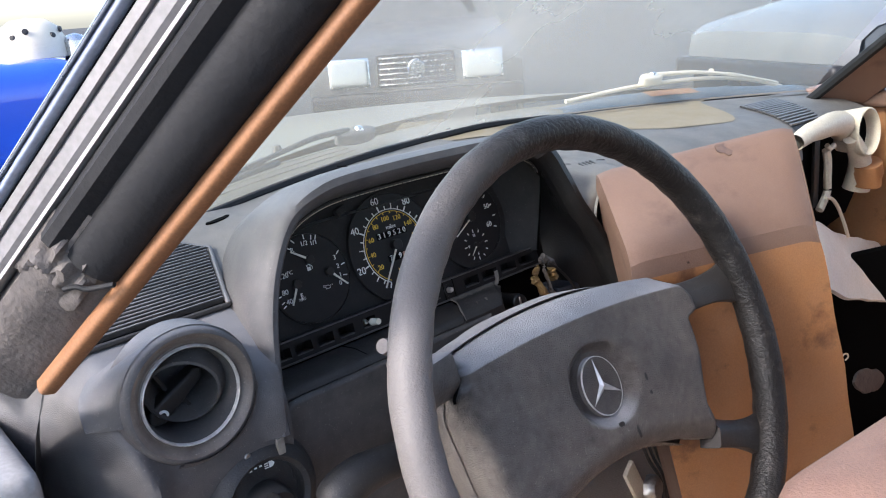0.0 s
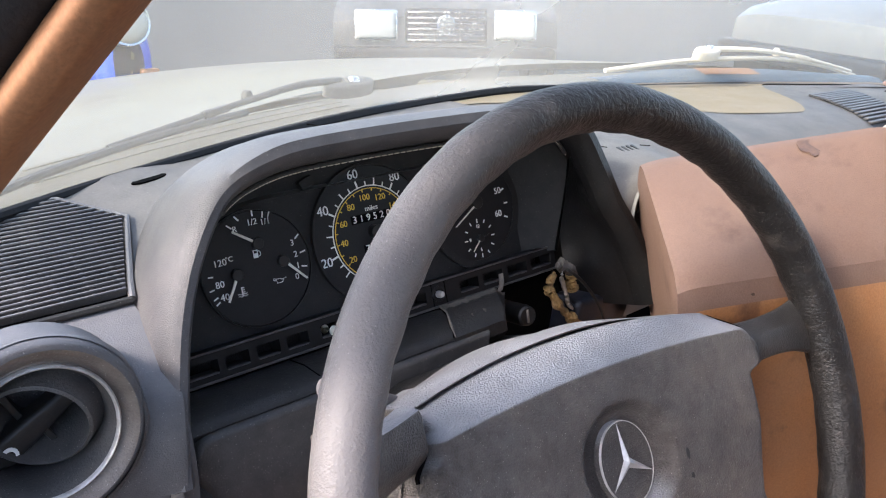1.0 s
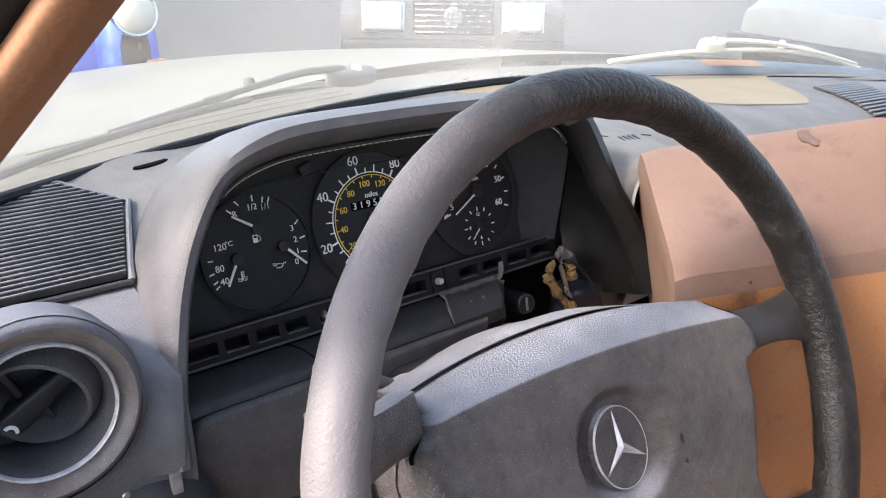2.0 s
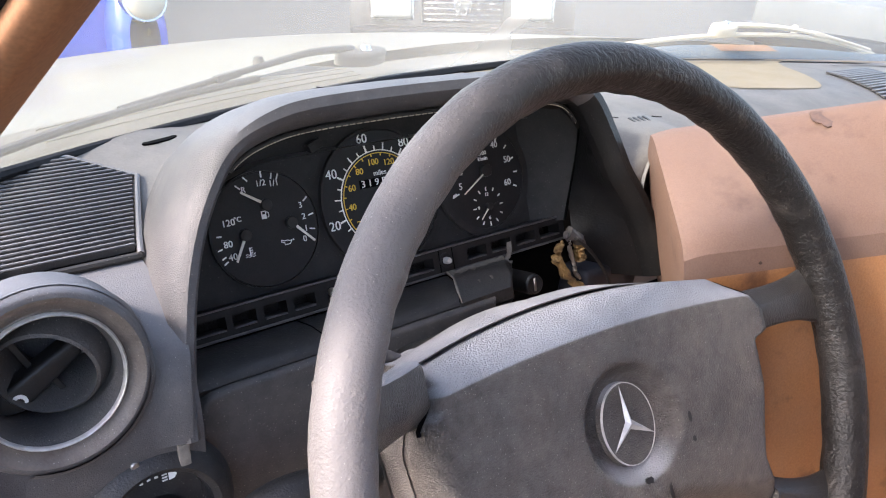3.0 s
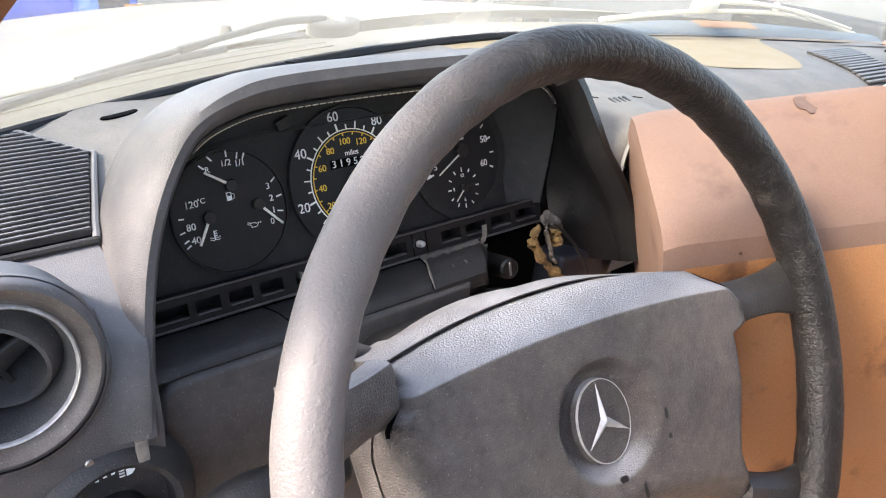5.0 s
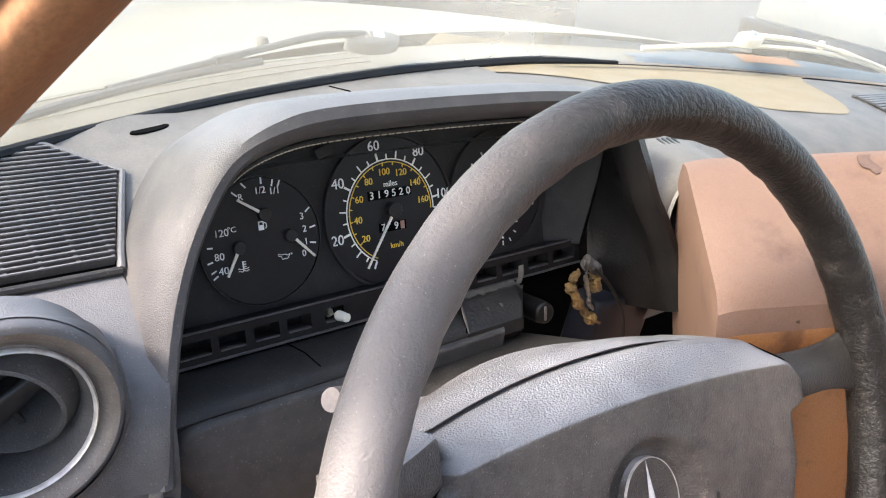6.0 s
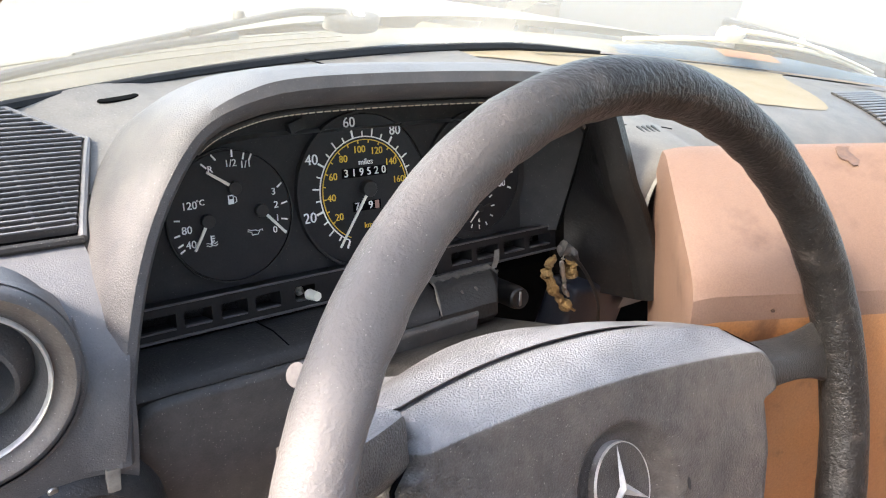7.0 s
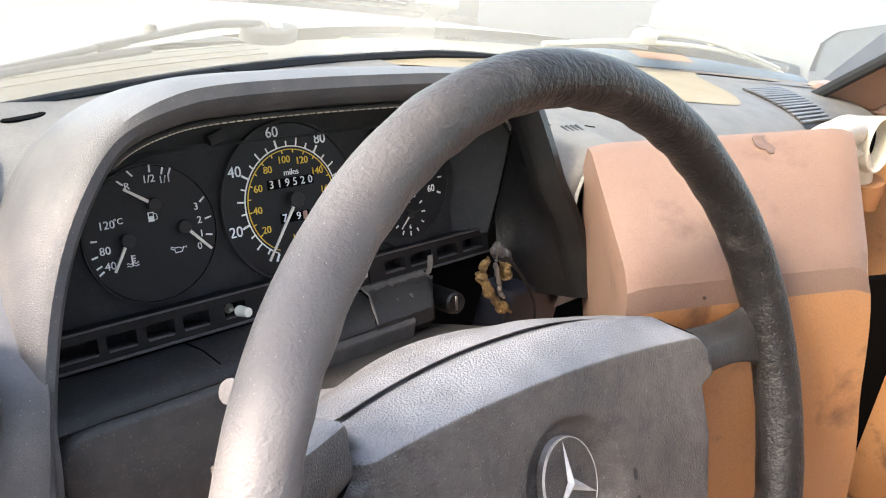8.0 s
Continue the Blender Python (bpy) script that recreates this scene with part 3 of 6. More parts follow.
def mould_y(x, z):
    """Where the skin stands at a width x and a height z."""
    y = between(PROFILE, z) - 0.005 * ease(-0.578, -0.556, x) * ease(0.895, 0.872, z)
    flank = between(((0.83, -0.567), (0.867, -0.560), (0.90, -0.551), (0.927, -0.539)), z)
    y = soft_min(y, 0.212 + between(((0.88, 3.0), (0.905, 11.0)), z) * max(0.0, flank + 0.004 - x), between(((0.88, 0.030), (0.904, 0.008)), z))
    r = math.hypot(x - VENT_AT.x, z - VENT_AT.z) + 0.0040 * ease(-0.25, 0.24, math.atan2(z - VENT_AT.z, x - VENT_AT.x))
    collar = 0.1675 + 0.105 * (z - VENT_AT.z) + between(((0.044, -0.0012), (0.0462, -0.0008), (0.0484, 0.001), (0.0502, 0.006), (0.0522, 0.015), (0.055, 0.030), (0.059, 0.050), (0.10, 0.26)), r)
    return soft_min(y, collar, 0.010) - 0.0008


skin = []
for i in range(97):
    a = radians(-112 + 121 * i / 96)
    c, s = math.cos(a), math.sin(a)
    far = min((-0.546 - VENT_AT.x) / c if c > 1e-3 else 9, (-0.70 - VENT_AT.x) / c if c < -1e-3 else 9, 0.058 / -s if s < -1e-3 else 9, 0.0225 / s if s > 1e-3 else 9)
    far = max(far, 0.0525)
    row = []
    for k in range(41):
        r = 0.0462 + (far - 0.0462) * (k / 40) ** 1.5
        x, z = VENT_AT.x + r * c, VENT_AT.z + r * s
        x = min(x, between(((0.825, -0.5580), (0.860, -0.5535), (0.885, -0.5475)), z))
        row.append(Vector((x, mould_y(x, z), z)))
    row.append(row[-1] + Vector((0, 0.014, 0)))
    skin.append(row)
skin_v, skin_f = grid(skin)
part("moulded_front", (skin_v, [f for f in skin_f if max(skin_v[i].y for i in f) < 0.247]), VINYL, dash, "moulded front of the pad beside the vent")

# hump that falls back from the top of the collar to the pad
hump = []
for i in range(65):
    a = math.pi * (i / 64) * 1.04 - 0.02
    c, s = math.cos(a), math.sin(a)
    start = VENT_AT + Vector((0.0486 * c, 0.0045, 0.0486 * s)) + Vector((0, 0.105 * 0.0486 * s, 0))
    wide = 0.068 if c < 0 else 0.0500 + 0.018 * ease(0.1, 0.95, s)
    x, y = VENT_AT.x + wide * c, 0.186 + 0.054 * max(0.0, s)
    low = top_z(y) if y > 0.235 else between([(q, p) for p, q in PROFILE if p > 0.826], y)
    stop = Vector((x, y, low - 0.003))
    row = []
    for k in range(19):
        t = k / 18
        p = start.lerp(stop, t)
        p.z = start.z + (stop.z - start.z) * (0.25 * t + 0.75 * ease(0.0, 1.0, t))
        p.x = start.x + (stop.x - start.x) * t ** 0.8
        row.append(p)
    hump.append(row)
part("vent_hump", grid(hump), VINYL, dash, "padded hump behind the vent")

# shelf between the screen and the hood over the gauges, and the top on the passenger side
shelf = []
for i in range(25):
    x = -0.552 + 0.467 * i / 24
    yb = glass_base(x).y
    lift = ease(-0.53, -0.44, x)
    shelf.append([Vector((x, y, (1 - lift) * top_z(y) + lift * 0.943 + 0.0005)) for y in (yb - 0.006, yb - 0.03, 0.5 * (yb + 0.31), 0.32, 0.28)])
part("screen_shelf", grid(shelf), VINYL_TOP, dash, "sun-faded vinyl shelf")


def right_section(x):
    yb, low = glass_base(x).y, 0.02 * clamp01(x / 0.6)
    pts = [(yb - 0.006, 0.940), (yb - 0.05, 0.941), (0.33, 0.940), (0.28, 0.937), (0.24, 0.931), (0.21, 0.922), (0.19, 0.908), (0.184, 0.89), (0.184, 0.865), (0.190, 0.83), (0.20, 0.79)]
    return [Vector((x, y, z - low)) for y, z in pts]


VENT_MID = Vector((-0.108, 0.186, 0.892))
top_rows = []
for i in range(133):
    row = []
    for p in smooth_curve(right_section(0.0), 3):
        x0 = between(((0.80, -0.128), (0.850, -0.135), (0.865, -0.141), (0.90, -0.158), (0.935, -0.1645)), p.z)
        x = x0 + (0.63 - x0) * i / 132
        q = right_section(x)[0]
        r = math.hypot(x - VENT_MID.x, p.z - VENT_MID.z)
        y = p.y + (q.y - right_section(0.0)[0].y) * ease(0.33, 0.50, p.y)
        if p.y < 0.30:
            y += (0.186 - y) * (1 - ease(0.040, 0.068, r)) * (1 - ease(0.27, 0.30, p.y))
        row.append(Vector((x, y, p.z - 0.02 * clamp01(x / 0.6))))
    top_rows.append(row)
top_v, top_f = grid(top_rows)
top_f = [f for f in top_f if not (math.hypot(sum(top_v[k].x for k in f) / 4 - VENT_MID.x, sum(top_v[k].z for k in f) / 4 - VENT_MID.z) < 0.0405 and sum(top_v[k].y for k in f) / 4 < 0.25)]
top_f = [f for f in top_f if not (sum(top_v[k].x for k in f) / 4 > 0.345 and sum(top_v[k].y for k in f) / 4 < 0.205 and sum(top_v[k].z for k in f) / 4 < 0.893)]
part("passenger_top", (top_v, top_f), VINYL_TOP, dash, "sun-faded vinyl top")
# Patch of sun through the screen, painted as a yellow overlay.
sunlit_rows = []
for i in range(33):
    x = -0.10 + 0.56 * i / 32
    yb = glass_base(x).y
    front = yb - 0.006 - (0.024 + 0.190 * ease(-0.10, 0.20, x)) * (1 - ease(0.27, 0.47, x)) - 0.006 * noise.noise(Vector((x * 16, 1, 0)))
    sunlit_rows.append([Vector((x, y, between(((0.19, 0.908), (0.21, 0.922), (0.24, 0.931), (0.28, 0.937), (0.33, 0.940), (0.45, 0.9410)), y) - 0.02 * clamp01(x / 0.6) + 0.0012)) for y in (yb + (front - yb) * k / 8 - 0.007 * (1 - k / 8) for k in range(9))])
part("sunlit_patch", grid(sunlit_rows), SUNLIT_YELLOW, dash, "yellow patch of sunlight coloured onto the vinyl top")

# gauge frame: u to the right, v up the face, d towards the driver
FACE = pose(-0.354, 0.272, 0.902, 73)
LIP = smooth_curve([(-0.197, -0.106, 0), (-0.195, -0.090, 0), (-0.188, -0.052, 0), (-0.179, -0.018, 0), (-0.167, 0.011, 0), (-0.151, 0.036, 0), (-0.137, 0.0485, 0), (-0.114, 0.0565, 0),
                    (-0.087, 0.0600, 0), (-0.035, 0.0610, 0), (0.02, 0.0606, 0), (0.08, 0.0590, 0), (0.128, 0.0545, 0), (0.152, 0.0450, 0), (0.166, 0.016, 0), (0.178, -0.018, 0),
                    (0.190, -0.040, 0), (0.205, -0.075, 0), (0.214, -0.112, 0)], 5)
# inner edge of the right cheek, by the height of the lip: (lip height, u, v, d)
CHEEK = [(-0.112, 0.183, -0.103, 0.020), (-0.075, 0.172, -0.070, 0.025), (-0.040, 0.176, -0.035, 0.022), (-0.018, 0.183, -0.012, 0.026), (0.016, 0.188, 0.020, 0.034), (0.045, 0.188, 0.046, 0.042), (0.0545, 0.150, 0.053, 0.020), (0.056, 0.128, 0.055, -0.003)]
hood_rows = []
for i, p in enumerate(LIP):
    a, b = LIP[max(i - 1, 0)], LIP[min(i + 1, len(LIP) - 1)]
    way = (b - a).normalized()
    out = Vector((-way.y, way.x, 0))
    left, right = ease(-0.10, -0.165, p.x), ease(0.12, 0.17, p.x)
    wide = 0.012 - 0.004 * left + 0.001 * right 
    back = 0.10 - 0.03 * left - 0.06 * right
    inner_u = right * max(-0.02, 0.03 + 0.65 * p.y)
    section = [(-0.001 + 0.0, -0.004, -inner_u), (0.0, 0.02, -inner_u * 0.7), (0.0, 0.05, -inner_u * 0.3), (-0.001, 0.064, 0), (-0.0006, 0.071, 0), (0.0010, 0.0770, 0), (0.0040, 0.0818, 0),
               (0.0085, 0.0845 - 0.002 * left, 0), (wide + 0.003, 0.0835 - 0.003 * left, 0), (wide + 0.008, 0.073, 0), (wide + 0.0105, 0.05, 0), (wide + 0.010, 0.015, 0),
               (wide + 0.004, -0.02, 0), (wide - 0.006 + 0.010 * right, -0.05, 0), (wide - 0.022 + 0.024 * right, -back, 0)]
    if p.x > 0.125:
        inner = Vector([between([(r[0], r[k]) for r in CHEEK], p.y) for k in (1, 2, 3)])
        tip = p + Vector((0, 0, 0.074))
        hood_rows.append([inner, inner.lerp(tip, 0.35), inner.lerp(tip, 0.7)] + [p + out * o + Vector((0, 0, d)) for o, d, du in section[3:]])
        continue
    hood_rows.append([p + out * o + Vector((-du, 0, d)) - Vector((0, 0.0, 0)) for o, d, du in section])
SPLIT = next(i for i, p in enumerate(LIP) if p.x > 0.150)
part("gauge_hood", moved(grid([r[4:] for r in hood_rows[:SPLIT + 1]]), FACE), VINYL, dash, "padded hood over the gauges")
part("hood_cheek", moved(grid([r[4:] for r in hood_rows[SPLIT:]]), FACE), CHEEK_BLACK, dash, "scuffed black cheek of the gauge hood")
back_edge = [(0.150, v, -0.003) for v in (0.055, 0.045, 0.02, -0.012, -0.035, -0.052)]
turn_edge = [(0.160, 0.054, 0.012), (0.188, 0.046, 0.042), (0.188, 0.020, 0.034), (0.183, -0.012, 0.026), (0.176, -0.035, 0.022), (0.170, -0.052, 0.020)]
part("face_return", moved(grid([back_edge, [tuple(Vector(a).lerp(Vector(b), 0.55) + Vector((0.004, 0, -0.003))) for a, b in zip(back_edge, turn_edge)], turn_edge]), FACE), FACE_BLACK, dash, "black side of the gauge panel")
part("gap_cord", moved(tube(smooth_curve(turn_edge[1:], 5), 0.0013, 6), FACE), VOID, dash)
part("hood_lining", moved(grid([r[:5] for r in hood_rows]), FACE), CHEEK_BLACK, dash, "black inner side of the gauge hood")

# ---- instrument cluster ----
cluster = thing("instrument_cluster", FACE, "black instrument cluster with three round dials and white markings", "instrument cluster")
part("face_plate", prism([(-0.185, -0.066), (0.165, -0.066), (0.160, 0.052), (0.128, 0.056), (0.02, 0.062), (-0.087, 0.061), (-0.135, 0.050), (-0.165, 0.014), (-0.180, -0.02)], -0.012, -0.003), FACE_BLACK, cluster)


def ring(cx, cy, r, w, d, h, mat, name, parent, start=0.0, sweep=2 * math.pi, label=""):
    return part(name, lathe([(r - w, d), (r - w, d + h), (r, d + h), (r, d)], 64, Matrix.Translation((cx, cy, 0)), start, sweep), mat, parent, label)


def disc(cx, cy, r, d0, d1, mat, name, parent, label="", seg=48):
    return part(name, prism([(cx + r * math.cos(2 * math.pi * k / seg), cy + r * math.sin(2 * math.pi * k / seg)) for k in range(seg)], d0, d1, 0.0004, 1), mat, parent, label)


def bar(x0, y0, x1, y1, w0, w1, d0, d1, mat, name, parent, label=""):
    way = Vector((x1 - x0, y1 - y0, 0)).normalized()
    s = Vector((-way.y, way.x, 0))
    a, b = Vector((x0, y0, 0)), Vector((x1, y1, 0))
    return part(name, prism([tuple((a - s * w0)[:2]), tuple((b - s * w1)[:2]), tuple((b + s * w1)[:2]), tuple((a + s * w0)[:2])], d0, d1), mat, parent, label, smooth=False)


def tick(parent, cx, cy, deg, r0, r1, w, mat=None, d=0.0002):
    a = radians(deg)
    bar(cx + r0 * math.cos(a), cy + r0 * math.sin(a), cx + r1 * math.cos(a), cy + r1 * math.sin(a), w, w, d, d + 0.0004, mat or WHITE_PRINT, "tick_mark", parent)


def word(parent, body, size, u, v, mat=None, turn=0.0):
    lettering(body, size, pose(u, v, 0.0004, 0, 0, turn), mat or WHITE_PRINT, parent)


# speedometer
SX, SY = -0.001, 0.000
speedo = disc(SX, SY, 0.0525, -0.003, -0.0002, DIAL, "speedometer", cluster)
ring(SX, SY, 0.0545, 0.0018, -0.003, 0.0045, FACE_BLACK, "bezel", speedo)
ring(SX, SY, 0.0372, 0.0008, 0.0, 0.0005, WHITE_PRINT, "scale_arc", speedo, radians(244 - 2.36 * 105), radians(2.36 * 105))
ring(SX, SY, 0.0350, 0.0006, 0.0, 0.0005, YELLOW_PRINT, "scale_arc", speedo, radians(244 - 2.36 * 105), radians(2.36 * 105))
for mph in range(0, 106, 5):
    deg = 244 - 2.36 * mph
    tick(speedo, SX, SY, deg, 0.0372, 0.0425 if mph % 10 == 0 else 0.0405, 0.0007 if mph % 20 == 0 else 0.0005)
for mph in (20, 40, 60, 80, 100):
    deg = radians(244 - 2.36 * mph)
    word(speedo, str(mph), 0.0099, SX + 0.0478 * math.cos(deg), SY + 0.0478 * math.sin(deg))
for kmh in range(20, 161, 10):
    deg = 244 - 1.467 * kmh
    tick(speedo, SX, SY, deg, 0.0325, 0.0350, 0.0004, YELLOW_PRINT)
    if kmh % 20 == 0:
        word(speedo, str(kmh), 0.0068, SX + 0.0283 * math.cos(radians(deg)), SY + 0.0283 * math.sin(radians(deg)), YELLOW_PRINT)
word(speedo, "miles", 0.0058, SX + 0.001, SY + 0.0195)
word(speedo, "km/h", 0.0055, SX + 0.002, SY - 0.0245, YELLOW_PRINT)
odo = part("odometer", prism([(SX - 0.0185, SY + 0.0095), (SX + 0.0185, SY + 0.0095), (SX + 0.0185, SY + 0.0160), (SX - 0.0185, SY + 0.0160)], -0.0002, 0.0003), VOID, speedo)
for k, c in enumerate("319520"):
    lettering(c, 0.0075, pose(SX - 0.0155 + 0.0062 * k, SY + 0.0127, 0.0006), WHITE_PRINT, odo)
trip = part("trip_counter", prism([(SX - 0.0115, SY - 0.0140), (SX + 0.0115, SY - 0.0140), (SX + 0.0115, SY - 0.0075), (SX - 0.0115, SY - 0.0075)], -0.0002, 0.0003), VOID, speedo)
for k, c in ((0, "7"), (2, "9")):
    lettering(c, 0.0075, pose(SX - 0.0085 + 0.0056 * k, SY - 0.0108, 0.0006), WHITE_PRINT, trip)
bar(SX + 0.0065, SY - 0.0108, SX + 0.0098, SY - 0.0108, 0.0028, 0.0028, 0.0003, 0.0006, plain("trip_drum", (0.35, 0.2, 0.16), 0.6), "last_drum", trip)
bar(SX + 0.002, SY + 0.004, SX - 0.0265, SY - 0.0360, 0.0009, 0.0006, 0.004, 0.0052, NEEDLE, "needle", speedo, "cream speedometer needle")
disc(SX, SY + 0.001, 0.0055, 0.0, 0.0060, BLACK, "needle_hub", speedo)

# fuel, oil and temperature
GX, GY = -0.1005, -0.0045
combo = disc(GX, GY, 0.0405, -0.003, -0.0002, DIAL, "combined_gauge", cluster)
ring(GX, GY, 0.0415, 0.0007, -0.003, 0.0036, BLACK, "bezel", combo)
for u, v, r in ((-0.109, 0.0322, 130), (-0.1155, 0.0275, 138), (-0.097, 0.0338, 88), (-0.0896, 0.0315, 74), (-0.0851, 0.0306, 64), (-0.067, 0.0111, 38), (-0.0646, -0.0006, 12), (-0.0655, -0.0111, -12), (-0.0668, -0.0180, -38)):
    a = radians(r)
    bar(u - 0.0022 * math.cos(a), v - 0.0022 * math.sin(a), u + 0.0022 * math.cos(a), v + 0.0022 * math.sin(a), 0.0005, 0.0005, 0.0001, 0.0005, WHITE_PRINT, "tick_mark", combo)
for u, v in ((-0.1353, -0.0029), (-0.1362, -0.012), (-0.1346, -0.018), (-0.1338, -0.0216)):
    a = math.atan2(v + 0.006, u + 0.108)
    bar(u - 0.0018 * math.cos(a), v - 0.0018 * math.sin(a), u + 0.0018 * math.cos(a), v + 0.0018 * math.sin(a), 0.0005, 0.0005, 0.0001, 0.0005, WHITE_PRINT, "tick_mark", combo)
for body, size, u, v in (("R", 0.0058, -0.1118, 0.0251), ("1/2", 0.0062, -0.0984, 0.0277), ("1/1", 0.0062, -0.0886, 0.0262), ("120", 0.0066, -0.1270, 0.0049), ("°C", 0.005, -0.1200, 0.0060),
                         ("80", 0.0066, -0.1300, -0.0094), ("40", 0.0066, -0.1283, -0.0185), ("3", 0.0062, -0.0715, 0.0072), ("2", 0.0062, -0.0705, -0.0013), ("1", 0.0062, -0.0703, -0.0098), ("0", 0.0062, -0.0727, -0.0172)):
    word(combo, body, size, u, v)
bar(-0.1015, 0.0150, -0.1150, 0.0240, 0.0009, 0.0007, 0.002, 0.003, NEEDLE, "needle", combo, "cream fuel needle")
bar(-0.1190, -0.0085, -0.1270, -0.0222, 0.0009, 0.0007, 0.002, 0.003, NEEDLE, "needle", combo, "cream temperature needle")
bar(-0.0785, -0.0065, -0.0662, -0.0198, 0.0009, 0.0007, 0.002, 0.003, NEEDLE, "needle", combo, "cream oil needle")
for u, v in ((-0.098, 0.0125), (-0.1170, -0.0055), (-0.0815, -0.0035)):
    disc(u, v, 0.0042, 0.0, 0.0035, BLACK, "needle_hub", combo, seg=20)
part("fuel_symbol", prism([(-0.1022, 0.0028), (-0.0986, 0.0028), (-0.0986, 0.0084), (-0.1022, 0.0084)], 0.0001, 0.0005), WHITE_PRINT, combo, smooth=False)
part("symbol_hose", tube([(-0.0982, 0.0075, 0.0004), (-0.0968, 0.0066, 0.0004), (-0.0968, 0.004, 0.0004), (-0.0980, 0.0036, 0.0004)], 0.0003, 5), WHITE_PRINT, combo)
part("symbol_window", prism([(-0.1015, 0.0060), (-0.0993, 0.0060), (-0.0993, 0.0078), (-0.1015, 0.0078)], 0.0005, 0.0007), DIAL, combo, smooth=False)
bar(-0.1155, -0.0145, -0.1155, -0.0205, 0.0004, 0.0004, 0.0001, 0.0005, WHITE_PRINT, "temperature_symbol", combo)
for v in (-0.0150, -0.0165, -0.0180):
    bar(-0.1155, v, -0.1135, v, 0.0003, 0.0003, 0.0001, 0.0005, WHITE_PRINT, "temperature_symbol", combo)
part("oil_symbol", tube([(-0.0888, -0.0182, 0.0004), (-0.0848, -0.0182, 0.0004), (-0.0828, -0.0153, 0.0004), (-0.0846, -0.0161, 0.0004), (-0.0862, -0.0153, 0.0004), (-0.0888, -0.0153, 0.0004), (-0.0912, -0.0145, 0.0004), (-0.0914, -0.0157, 0.0004), (-0.0890, -0.0165, 0.0004)], 0.00032, 6, closed=True), WHITE_PRINT, combo)
part("oil_drop", tube([(-0.0818, -0.0152, 0.0004), (-0.0816, -0.0162, 0.0004)], 0.0004, 6), WHITE_PRINT, combo)
for v in (-0.0192, -0.0207):
    part("temperature_symbol", tube([(-0.1190 + 0.0008 * k, v + 0.0004 * math.sin(k * 1.6), 0.0004) for k in range(10)], 0.00028, 5), WHITE_PRINT, combo)

# rev counter with clock
TX, TY = 0.1025, -0.001
tach = disc(TX, TY, 0.0440, -0.003, -0.0002, DIAL, "rev_counter", cluster)
ring(TX, TY, 0.0500, 0.0062, -0.003, 0.0038, FACE_BLACK, "bezel", tach)
for rpm in range(5, 66, 5):
    deg = 196 - (rpm - 5) * 3.95
    if rpm in (5, 10, 40, 45, 50, 55, 60, 15, 20, 25, 30, 35):
        tick(tach, TX, TY, deg, 0.0335, 0.0375, 0.0006 if rpm % 10 else 0.0007)
for body, u, v in (("5", 0.0757, -0.0050), ("10", 0.0762, 0.0066), ("20", 0.0860, 0.0240), ("30", 0.1035, 0.0285), ("40", 0.1185, 0.0242), ("50", 0.1307, 0.0098), ("60", 0.1275, -0.0098)):
    word(tach, body, 0.0078, u, v)
word(tach, "x100", 0.005, 0.1035, 0.0190)
word(tach, "1/min", 0.005, 0.1035, 0.0145)
tick(tach, TX, TY, 198, 0.031, 0.0385, 0.0006)
bar(0.101, 0.0025, 0.0765, -0.0115, 0.0006, 0.0004, 0.003, 0.004, NEEDLE, "needle", tach, "yellowed rev counter needle")
disc(0.1035, 0.0045, 0.0055, 0.0, 0.0045, BLACK, "needle_hub", tach, seg=24)
CX, CY = 0.1020, -0.0262
for k in range(12):
    tick(tach, CX, CY, 90 - 30 * k, 0.0138 if k % 3 else 0.0132, 0.0168, 0.0005)
for body, u, v in (("12", CX, CY + 0.0102), ("9", CX - 0.0105, CY), ("6", CX, CY - 0.0100)):
    word(tach, body, 0.0042, u, v)
bar(CX + 0.001, CY + 0.001, CX - 0.0105, CY - 0.0098, 0.0006, 0.0004, 0.002, 0.0026, NEEDLE, "clock_hand", tach)
bar(CX - 0.001, CY - 0.0005, CX + 0.0105, CY + 0.0020, 0.0008, 0.0006, 0.0027, 0.0032, BLACK, "clock_hand", tach)
disc(CX, CY, 0.0030, 0.0, 0.0036, BLACK, "needle_hub", tach, seg=20)

# piping along the upper edge of the face
piping = part("piping", tube([(p.x * 0.985, p.y - 0.0030, 0.062) for p in LIP[27:68]], 0.0016, 8), VINYL_DARK, cluster, "stitched piping under the hood")
for k in range(28, 67):
    p, q = LIP[k], LIP[k + 1]
    for f0, f1 in ((0.05, 0.40), (0.55, 0.90)):
        a, b = p.lerp(q, f0), p.lerp(q, f1)
        part("stitch", tube([(a.x * 0.985, a.y - 0.0044, 0.0628), (b.x * 0.985, b.y - 0.0044, 0.0628)], 0.00045, 5), BEIGE, piping)
part("sensor_bracket", box(0.012, 0.007, 0.006, 0.001, m=pose(-0.052, 0.0475, 0.001, 0, 0, 20)), FACE_BLACK, cluster)

